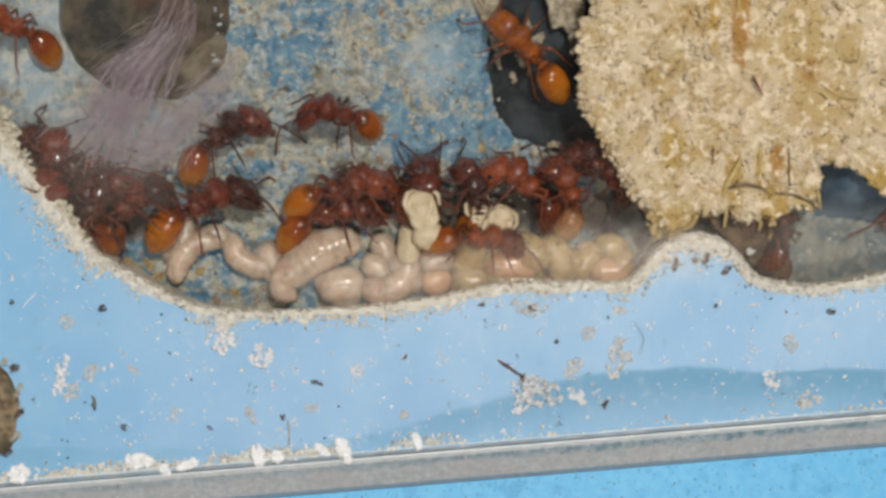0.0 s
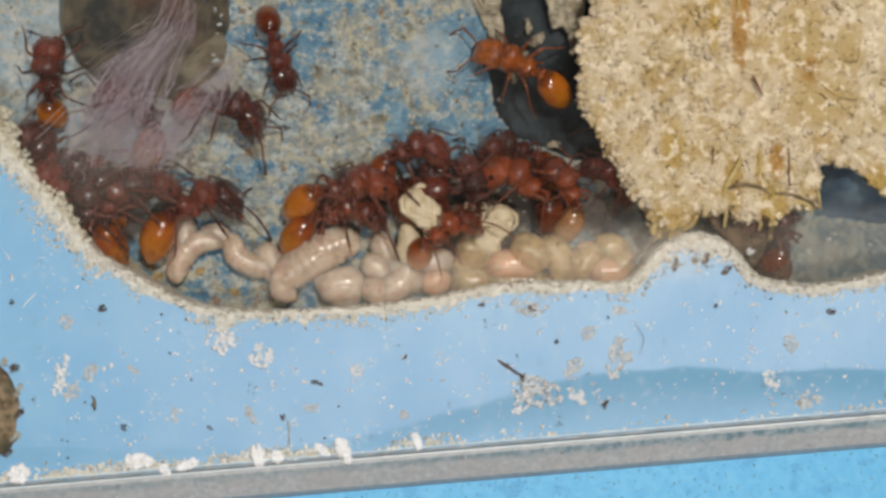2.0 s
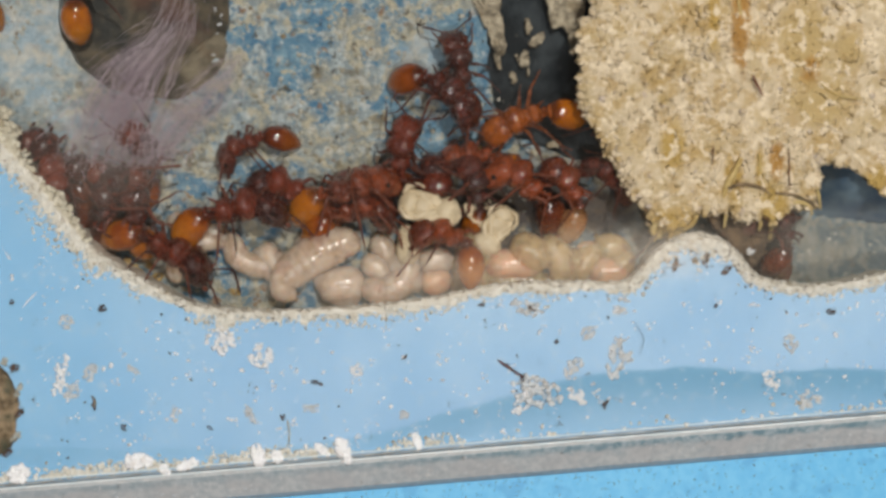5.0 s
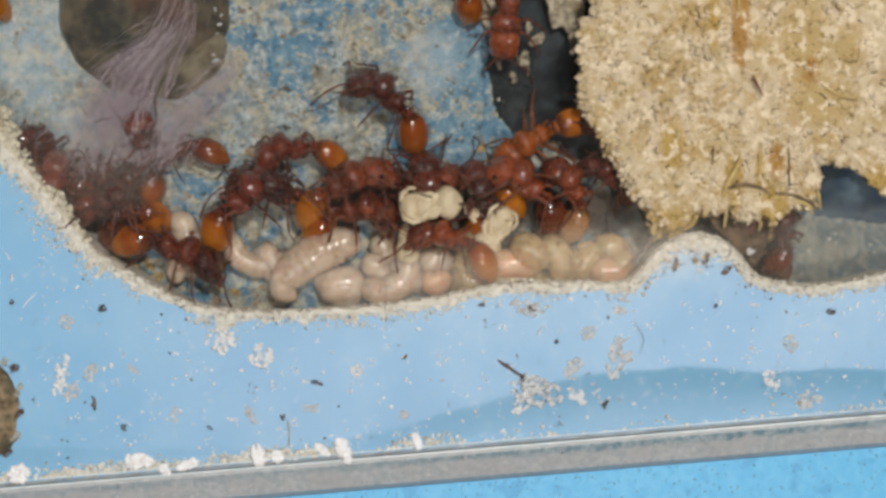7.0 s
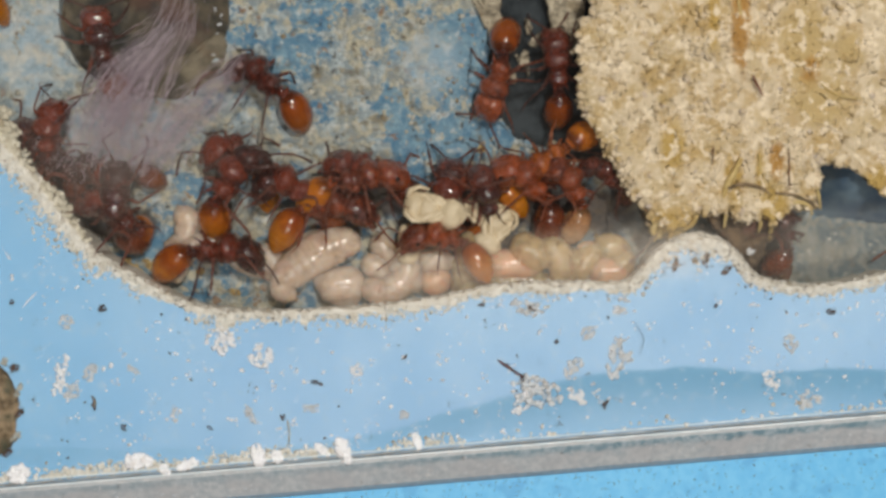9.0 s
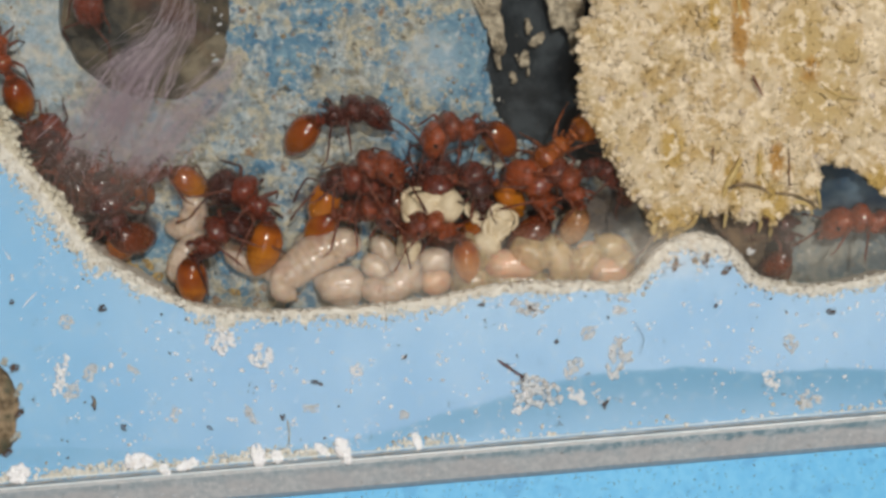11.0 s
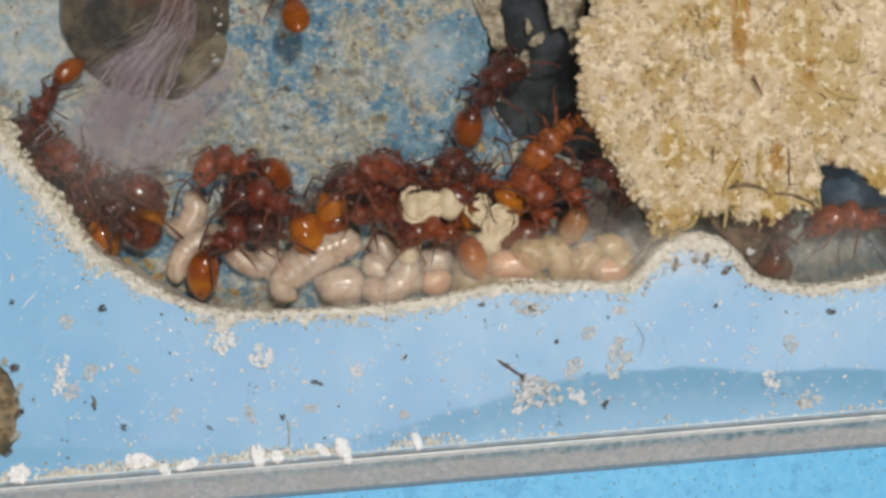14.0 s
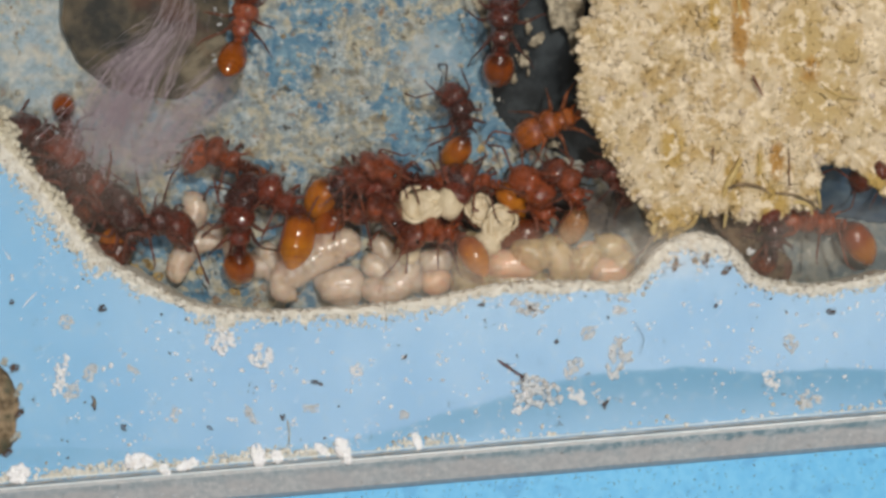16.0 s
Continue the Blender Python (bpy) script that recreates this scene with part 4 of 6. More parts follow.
def crumb(x, y, r, count, material, label, category, h=0.02, name="plaster_crumb", flat=0.6):
    """A clot of grains stuck together, counted as one thing."""
    r2 = random.Random(int(x * 7 + y))
    bm = bmesh.new()
    u = UNIT * MM
    stretch, lean = r2.uniform(0.8, 1.7), r2.uniform(0, 3.14)
    thin = flat < 0.1
    for i in range(count * (16 if thin else 4)):
        a, d = r2.uniform(0, 6.28), r * math.sqrt(r2.random()) * (1.15 if thin else 0.8)
        if thin and noise.noise(Vector((math.cos(a) * d / r * 1.6 + x, math.sin(a) * d / r * 1.6, y))) + 0.25 * (1 - d / r) < -0.02:
            continue
        grain(bm, Matrix.Rotation(lean, 3, "Z") @ Vector((d * math.cos(a) * stretch, d * math.sin(a) / stretch, r * 0.25 * flat)) * u, r * (r2.uniform(0.06, 0.2) if thin else r2.uniform(0.13, 0.33)) * u, r2, flat)
    ob = thing(name, bm, material, label, category)
    ob.location = spot(x, y, h)
    return ob


def build_clots():
    white = "small chalk-white crumb lying on the blue block"
    for x, y, r in ((34, 838, 20), (245, 816, 21), (333, 823, 15), (292, 832, 11), (570, 796, 12), (608, 797, 19), (738, 780, 12), (458, 806, 17), (490, 808, 12)):
        crumb(x, y, r * 1.02, 20, CHALK, white, "crumb")
    tan = "flat beige flake of crust stuck on the blue block"
    for x, y, r in ((108, 664, 20), (128, 694, 13), (390, 604, 22), (462, 630, 19), (118, 572, 12), (950, 694, 30), (930, 706, 18), (1015, 652, 16), (1090, 634, 22), (1112, 632, 10),
                    (1400, 610, 13), (1365, 672, 13), (1430, 708, 17), (1020, 702, 14), (160, 660, 12), (715, 735, 9), (443, 735, 11), (550, 722, 10), (633, 655, 11), (1040, 590, 12),
                    (935, 545, 18), (1100, 545, 14), (310, 733, 9), (236, 656, 8)):
        crumb(x, y, r, 14, CHALK if int(x) % 3 == 0 else PALE, tan, "flake", flat=0.035)
    dark = "dark brown soil crumb lying on the blue block"
    for x, y, r in ((560, 678, 9), (182, 546, 10), (500, 738, 7), (220, 757, 8), (166, 718, 8), (852, 540, 7), (985, 605, 6), (1470, 552, 10), (1266, 542, 6), (716, 632, 6), (896, 648, 8),
                    (925, 668, 8), (1072, 715, 9), (372, 758, 6), (20, 535, 7), (940, 548, 8)):
        crumb(x, y, r * 0.85, 5, SOIL, dark, "soil crumb", name="soil_crumb")
    for x, y, r in ((1285, 478, 9), (1230, 462, 7), (1250, 458, 9), (1195, 470, 9)):
        crumb(x, y, r, 10, SOIL if r > 8 else RIND, "speckled crumb of dirt on the blue block", "dirt crumb", name="dirt_crumb")
    crumb(1328, 446, 8, 8, PALE, "shiny pale bead of debris by the rim", "debris bead", FLOOR + 3.2, "debris_bead")
    for x, y, r, h in ((240, 478, 13, FLOOR), (262, 468, 11, FLOOR), (280, 492, 12, FLOOR), (225, 462, 9, FLOOR), (355, 480, 9, FLOOR), (416, 517, 9, FLOOR), (250, 492, 10, FLOOR + 0.4), (1072, 336, 7, PIT + 0.3),
                       (852, 264, 9, FLOOR), (1060, 420, 8, FLOOR)):
        crumb(x, y, r, 8, TAN, "yellow-tan crumb of debris on the chamber floor", "debris crumb", h, "debris_crumb", 0.5)
    for x, y, r in ((1312, 412, 20), (1340, 440, 19), (1330, 472, 15), (1365, 412, 17), (1298, 392, 14), (1390, 395, 13)):
        crumb(x, y, r, 10, SOIL if r % 2 else RIND, "dark brown dirt clod in the side chamber", "dirt clod", FLOOR, "dirt_clod", 0.6)
    for x, y, r in ((389, 44, 6), (393, 72, 5), (381, 18, 6), (378, 98, 5), (384, 60, 4), (392, 28, 4), (366, 122, 5)):
        crumb(x, y, r * 0.75, 5, PALE, "white mineral bead on the rim of the well", "mineral bead", FLOOR, "mineral_bead", 0.7)
    for x, y, r in ((26, 652, 9), (33, 690, 10), (34, 730, 9), (28, 772, 10), (14, 802, 9), (8, 640, 8)):
        crumb(x, y, r, 8, SOIL if r == 9 else BEIGE, "brown dirt crumb on the rim of a side hole", "dirt crumb", 0.0, "dirt_crumb", 0.4)


def build_hairs():
    """Loose hairs and splinters lying on the block under the glass."""
    for pts, r, mat, label, name in (([(1124, 572), (1139, 600), (1130, 630)], 0.5, BODY["dark"], "thin curved brown hair lying on the block", "hair"),
                                     ([(880, 637), (902, 652), (926, 668)], 2.6, BODY["dark"], "short brown splinter lying on the block", "splinter"),
                                     ([(510, 790), (512, 766), (508, 742)], 1.5, SANDY, "pale brown splinter standing by the glass edge", "splinter"),
                                     ([(40, 545), (52, 530), (66, 518)], 1.4, CHALK, "white scratch fibre lying on the block", "fibre"),
                                     ([(1110, 470), (1126, 455), (1142, 440)], 1.6, BODY["dark"], "dark thin stalk at the chamber rim", "stalk"),
                                     ([(165, 722), (168, 712), (162, 700)], 2.4, RIND, "pale brown splinter lying on the block", "splinter")):
        bm = bmesh.new()
        line = curve(pts, 5)
        tube(bm, [spot(q[0], q[1], 0.06) for q in line], [r * (1 - abs(2 * i / (len(line) - 1) - 1) ** 3 * 0.7) * UNIT * MM for i in range(len(line))], 6)
        thing(name, bm, mat, label, name)


def build_fibres():
    """A mauve cotton wisp in two lobes under the glass, and straw in the lump."""
    r2 = random.Random(21)
    bm = bmesh.new()
    for i in range(2300):
        s = r2.gauss(0, 1)
        if i % 10 < 6:
            line = [Vector((332 + 12 * s, -50)), Vector((308 + 20 * s, 50)), Vector((242 + 30 * s, 130)), Vector((196 + 32 * s, 215)), Vector((168 + 40 * s, 300))]
        else:
            line = [Vector((420 + 14 * s, 100)), Vector((378 + 20 * s, 155)), Vector((325 + 24 * s, 208)), Vector((272 + 28 * s, 264)), Vector((238 + 32 * s, 300))]
        rise = r2.gauss(0, 20)
        pts = curve([p + Vector((-0.5 * rise, rise)) for p in line], 9)
        f0, f1 = min(0.9, abs(r2.gauss(0.5, 0.22))), r2.uniform(0.08, 0.28)
        pts = pts[int(f0 * len(pts)):int((f0 + f1) * len(pts)) + 2]
        if len(pts) < 3 or noise.noise(Vector((pts[0].x * 0.03, pts[0].y * 0.02, i % 10 < 6))) < r2.uniform(-0.6, 0.25):
            continue
        lean, bow = r2.gauss(0, 0.2), r2.gauss(0, 5)
        start, n = pts[0].copy(), len(pts) - 1
        pts = [start + Matrix.Rotation(lean, 2) @ (p - start) + Vector((bow * math.sin(3.1 * k / n), 0)) for k, p in enumerate(pts)]
        h = r2.uniform(-1.8, -0.3)
        tube(bm, [spot(p.x + r2.gauss(0, 0.6), p.y + r2.gauss(0, 0.6), h) for p in pts], [(r2.uniform(0.1, 0.32) if i % 30 else r2.uniform(0.5, 0.9)) * UNIT * MM] * len(pts), 3)
    thing("cotton_wisp", bm, WISP, "thin mauve-grey wisp of cotton fibres under the glass", "cotton wisp", "stuff")

    def fibre(points, r, h0, h1, material, label):
        line = curve(points, 5)
        n = len(line) - 1
        bm = bmesh.new()
        tube(bm, [spot(p[0], p[1], h0 + (h1 - h0) * i / n) for i, p in enumerate(line)], [r * (0.35 + 0.65 * math.sin(math.pi * min(1, 0.12 + 0.85 * i / n)) + 0.25 * noise.noise(Vector((p[0] * 0.1, p[1] * 0.1, r)))) * UNIT * MM for i, p in enumerate(line)], 6)
        thing("straw_fibre", bm, material, label, "fibre")

    yellow, brown = "yellow straw fibre stuck in the plaster lump", "brown stalk stuck in the plaster lump"
    fibre([(1311, 280), (1300, 305), (1286, 330), (1280, 352)], 6.5, -0.7, -0.9, STRAW, yellow)
    fibre([(1343, 272), (1346, 300), (1352, 328)], 3.6, -0.7, -0.85, STRAW, yellow)
    fibre([(1288, 334), (1312, 326), (1345, 332), (1362, 344)], 3.4, -0.62, -0.7, RIND, brown)
    fibre([(1372, 342), (1405, 346), (1440, 362), (1446, 372)], 3.2, -0.7, -1.3, RIND, brown)
    fibre([(1385, 366), (1410, 358), (1430, 364), (1438, 380)], 5.0, -0.9, -1.3, STRAW, yellow)
    fibre([(1446, 330), (1450, 352), (1452, 372)], 3.0, -0.9, -1.5, STRAW, yellow)
    fibre([(1282, 366), (1284, 384), (1281, 404)], 3.4, -1.0, -1.7, STRAW, yellow)
    fibre([(1370, 372), (1366, 396), (1362, 424)], 5.0, -1.0, -2.0, STRAW, yellow)
    fibre([(1345, 380), (1346, 396), (1342, 412)], 3.8, -1.2, -2.0, STRAW, yellow)
    fibre([(1178, 392), (1160, 416), (1142, 440), (1124, 456)], 2.8, -1.2, -2.2, RIND, brown)
    fibre([(1396, 262), (1397, 300), (1397, 336)], 1.2, -0.55, -0.6, BODY["dark"], "thin dark hair lying on the plaster lump")
    fibre([(1262, 258), (1262, 275), (1261, 292)], 1.2, -0.55, -0.6, BODY["dark"], "thin dark hair lying on the plaster lump")
    fibre([(1332, 134), (1340, 150), (1350, 170)], 2.8, -0.35, -0.4, BODY["dark"], "dark splinter lying on the plaster lump")
    fibre([(1305, -10), (1310, 30), (1303, 64)], 5.0, -0.72, -0.75, STRAW, yellow)
    fibre([(1238, 5), (1240, 50), (1236, 84)], 3.0, -0.7, -0.75, STRAW, yellow)
    fibre([(1452, 148), (1480, 168), (1530, 176)], 2.2, -0.66, -0.7, STRAW, yellow)
    for i in range(9):
        k = i / 8
        x = 1172 + 62 * k
        fibre([(x, 384 + r2.uniform(-8, 8)), (x - 14 + r2.uniform(-9, 9), 404 + r2.uniform(-5, 5)), (x - 10 - 34 * k + r2.uniform(-12, 12), 422 + r2.uniform(-12, 14))], r2.uniform(5, 9.5), -1.1, -1.9, STRAW, yellow)


def crust_patch(points, h, material, label, seed, deep=0.5, name="crust_patch"):
    """A thin ragged plate of crust with a broken outline and a lumpy top."""
    line = jagged(curve(points, 9, True), 9, seed)
    mid = sum(line, Vector((0, 0))) / len(line)
    bm = bmesh.new()
    loops = []
    for s in (0.08, 0.3, 0.5, 0.68, 0.82, 0.92, 1.0):
        loop = []
        for p in line:
            q = mid + (p - mid) * s
            v = Vector((q.x, q.y, seed))
            loop.append(spot(q.x, q.y, h + (0.42 if s < 1 else 0) + 0.22 * noise.noise(v * 0.07) + 0.18 * noise.noise(v * 0.2)))
        loops.append(loop)
    loops.append([spot(p.x, p.y, h - deep) for p in line])
    rings(bm, loops)
    return thing(name, bm, material, label, name.replace("_", " "))


def build_patches():
    grey = "grey-cream crust patch on the edge of the dark floor"
    crust_patch([(818, -40), (872, -40), (884, 10), (894, 55), (886, 104), (872, 78), (850, 34), (836, 0)], PIT + 0.85, SANDY, grey, 2.0)
    crust_patch([(966, -40), (1036, -40), (1030, 40), (1012, 92), (1000, 52), (972, 40)], PIT + 0.6, SANDY, grey, 4.0)
    dirt = "dark brown packed dirt heap in the side chamber"
    crust_patch([(1236, 350), (1300, 345), (1372, 352), (1384, 392), (1366, 420), (1352, 452), (1334, 474), (1306, 452), (1272, 418)], FLOOR + 1.9, DIRT, dirt, 12.0, 1.95, "dirt_heap")
    crust_patch([(1325, 448), (1352, 440), (1392, 452), (1404, 486), (1372, 500), (1338, 486)], FLOOR + 0.2, DIRT, dirt, 13.0, 0.25, "dirt_heap")
    crust_patch([(205, 160), (262, 128), (325, 96), (392, 56), (404, 98), (372, 148), (312, 176), (246, 180)], FLOOR - 0.3, TANSILT, "tan silt bank filling one side of the well", 14.0, 0.8)
    chunk = "thick cream crust chunk caked on the chamber rim"
    crust_patch([(-45, 150), (-5, 205), (18, 222), (13, 247), (31, 272), (36, 300), (20, 318), (-20, 280), (-60, 220)], -0.85, CRUST, chunk, 15.0, 3.2, "rim_crust_chunk")
    crust_patch([(34, 302), (70, 306), (72, 328), (101, 335), (119, 361), (117, 383), (141, 418), (130, 440), (88, 398), (46, 356), (24, 322)], -0.85, CRUST, chunk, 16.0, 3.2, "rim_crust_chunk")
    r2 = random.Random(77)
    bm = bmesh.new()
    ridge = curve([(-40, 175), (5, 225), (24, 285), (52, 330), (92, 358), (112, 395), (138, 432)], 12)
    for _ in range(1500):
        q = ridge[r2.randrange(len(ridge))] + Vector((r2.gauss(0, 9), r2.gauss(0, 9)))
        grain(bm, spot(q.x, q.y, r2.uniform(-0.6, -0.1)), r2.uniform(2.5, 7.5) * UNIT * MM, r2, 0.5)
    thing("rim_clods", bm, CLOD, "cream mineral clods heaped on the chamber rim", "mineral clods", "stuff")
    chip = "small cream crust chip on the dark floor"
    for pts, seed in (([(928, 34), (938, 36), (940, 52), (932, 58)], 1.0), ([(944, 62), (962, 58), (954, 78), (936, 84)], 3.0), ([(926, 90), (936, 92), (932, 118), (918, 112)], 5.0),
                      ([(932, 122), (938, 120), (938, 136), (930, 134)], 6.0), ([(904, 128), (910, 130), (910, 150), (904, 148)], 7.0), ([(912, 100), (917, 102), (914, 114)], 8.0),
                      ([(876, 92), (886, 96), (888, 116), (880, 110)], 9.0), ([(970, 248), (986, 250), (984, 259), (968, 257)], 10.0)):
        crust_patch(pts, PIT + 0.2, SANDY, chip, seed)


# ---------------------------------------------------------------- how the ants move
def turn_between(a, b):
    return math.atan2(math.sin(b - a), math.cos(b - a))


def crawl(ant, lift, rows, s=0.85, level=None, busy=0.3, tip=52, over=False, nod=0.55, sunk=False):
    """Key an ant from rows of (seconds, head x, y, thorax x, y, gaster x, y) on the plan sheet.
    The head and gaster turn on the thorax; legs step with the way gone.
    nod: how far the head hangs, in radians.
    tip: how far the back leans towards the upper wall, as on a steep floor.
    sunk: its gaster lies buried in the heap.
    over: the ant hangs by its feet under the glass."""
    ground = (FLOOR if level is None else level) + lift
    if over:
        ground = 0.06
    tall = ground + (-42 if over else 42) * A / MM * s
    ant.scale = (s, s, s)
    kids = {}
    for o in ant.children:
        kids.setdefault(o.name.split(".")[0], []).append(o)
    if len(rows) == 1:
        rows = [rows[0], (16, *rows[0][1:])]
    body, heads, waists, tails, path = [], [], [], [], []
    last = None
    for t, hx, hy, tx, ty, gx, gy in rows:
        H, T, G = (Vector(spot(x, y, tall)[:2]) for x, y in ((hx, hy), (tx, ty), (gx, gy)))
        fore, aft = (H - T), (T - G)
        way = fore.normalized() * 0.55 + aft.normalized() * 0.45
        if way.length < 0.2:
            way = fore
        turn = math.atan2(way.y, way.x)
        if last is not None:
            turn = last + turn_between(last, turn)
        last = turn
        u = A * s
        back = Matrix.Rotation(-turn, 2)
        h, g = (back @ (H - T)) / u, (back @ (G - T)) / u
        flip = Vector((1, -1)) if over else Vector((1, 1))
        h, g = h * flip, g * flip
        # head, waist and gaster about their joints
        dh = h - Vector((JOINT_HEAD.x, 0))
        yaw = max(-0.9, min(0.9, math.atan2(dh.y, max(dh.x, 8))))
        pitch = (0.0 if over else nod) + math.acos(max(0.75, min(1.0, dh.length / HEAD_MID)))
        heads.append((t, Matrix.Translation(JOINT_HEAD * A) @ pose(0, 0, 0, 0, math.degrees(pitch), math.degrees(yaw))))
        dg = Vector((JOINT_WAIST.x, 0)) - g
        yaw2 = max(-1.4, min(1.4, math.atan2(dg.y, max(dg.x, 8))))
        pitch2 = math.acos(max(0.74, min(1.0, dg.length / (WAIST + TAIL_MID))))
        wm = Matrix.Translation(JOINT_WAIST * A) @ pose(0, 0, 0, 0, math.degrees(pitch2 * 0.4), math.degrees(yaw2 * 0.8))
        waists.append((t, wm))
        joint = wm @ (Vector((-WAIST, 0, 3)) * A)
        tm = Matrix.Translation(joint) @ pose(0, 0, 0, 0, -math.degrees(pitch2 * 0.9), math.degrees(yaw2 * 1.1))
        tails.append((t, tm))
        # a body seen end-on rears its head; the back leans towards the upper wall
        short = (H - G).length / (125 * u)
        rear = math.acos(max(0.92, min(1.0, short))) + radians(26) * max(0.0, min(1.0, (0.75 - short) / 0.25))
        lean = pose(0, 0, 0, -tip * math.cos(turn), 0, 0) @ pose(0, 0, 0, 0, -math.degrees(rear), 0)
        if over:
            lean = Matrix()
        hub = Vector((0, 0, 42))
        # share what the body's fixed length leaves between head and gaster
        got_h = lean @ (heads[-1][1] @ Vector((HEAD_MID * A, 0, 0)) / A - hub)
        got_g = lean @ (tm @ Vector((-TAIL_MID * A, 0, 0)) / A - hub)
        off = ((h - got_h.xy) * 0.45 + (g - got_g.xy) * 0.55) * flip * u
        if over:
            lean = pose(0, 0, 0, 180, 0, 0)
        T = T + Matrix.Rotation(turn, 2) @ off
        # keep the gaster off the floor and the head under the glass
        room = -ground / (u / MM) - (42 + max(got_h.z, 0) + 26)
        rise = 0.0 if over or sunk else max(0.0, min(24 - (42 + got_g.z), room)) * u
        body.append((t, Matrix.Translation((T.x, T.y, tall * MM + rise)) @ pose(0, 0, 0, 0, 0, math.degrees(turn)) @ lean @ Matrix.Translation((0, 0, -abs(ground - tall) * MM))))
        path.append((t, T, turn))
    walk(ant, body)
    walk(kids["head"][0], heads)
    walk(kids["petiole"][0], waists)
    walk(kids["gaster"][0], tails)
    # gait
    seed = random.Random(int(rows[0][3] * 3 + rows[0][4]))
    times = [i * 0.25 for i in range(65)]
    gone, dist, prev = [], 0.0, None
    for t in times:
        k = 0
        while k < len(path) - 2 and path[k + 1][0] <= t:
            k += 1
        t0, p0, a0 = path[k]
        t1, p1, a1 = path[k + 1]
        f = min(1, max(0, (t - t0) / (t1 - t0)))
        p, a = p0.lerp(p1, f), a0 + (a1 - a0) * f
        if prev:
            dist += (p - prev[0]).length / (A * s) + abs(a - prev[1]) * 30
        prev = (p, a)
        gone.append(dist)
    still = dist < 60
    phase0 = seed.uniform(0, 6.28)
    legs = kids["leg"]
    for i, leg in enumerate(legs):
        x, y = LEGS[i // 2][:2]
        sgn = 1 if i % 2 == 0 else -1
        tri = math.pi * ((i // 2 + i % 2) % 2)
        rest = seed.uniform(-9, 9)
        out = []
        for t, d in zip(times, gone):
            if still and t % 2:
                continue
            swing = rest + (5 if still else 17) * math.sin((d / 62.0) * 2 * math.pi + phase0 + tri + (t * busy if still else 0))
            out.append((t, Matrix.Translation(Vector((x, sgn * y, 31)) * A) @ pose(0, 0, 0, 0, 0, swing)))
        walk(leg, out)
    head = kids["head"][0]
    for j, feeler in enumerate([o for o in head.children if o.name.startswith("antenna")]):
        sgn = 1 if j == 0 else -1
        ph, sp = seed.uniform(0, 6), seed.uniform(1.2, 2.4)
        out = [(t, Matrix.Translation(Vector((46, sgn * 9, 8)) * A) @ pose(0, 0, 0, 0, 8 * math.sin(t * sp * 1.3 + ph), sgn * (6 + 16 * math.sin(t * sp + ph)))) for t in times[::2]]
        walk(feeler, out)


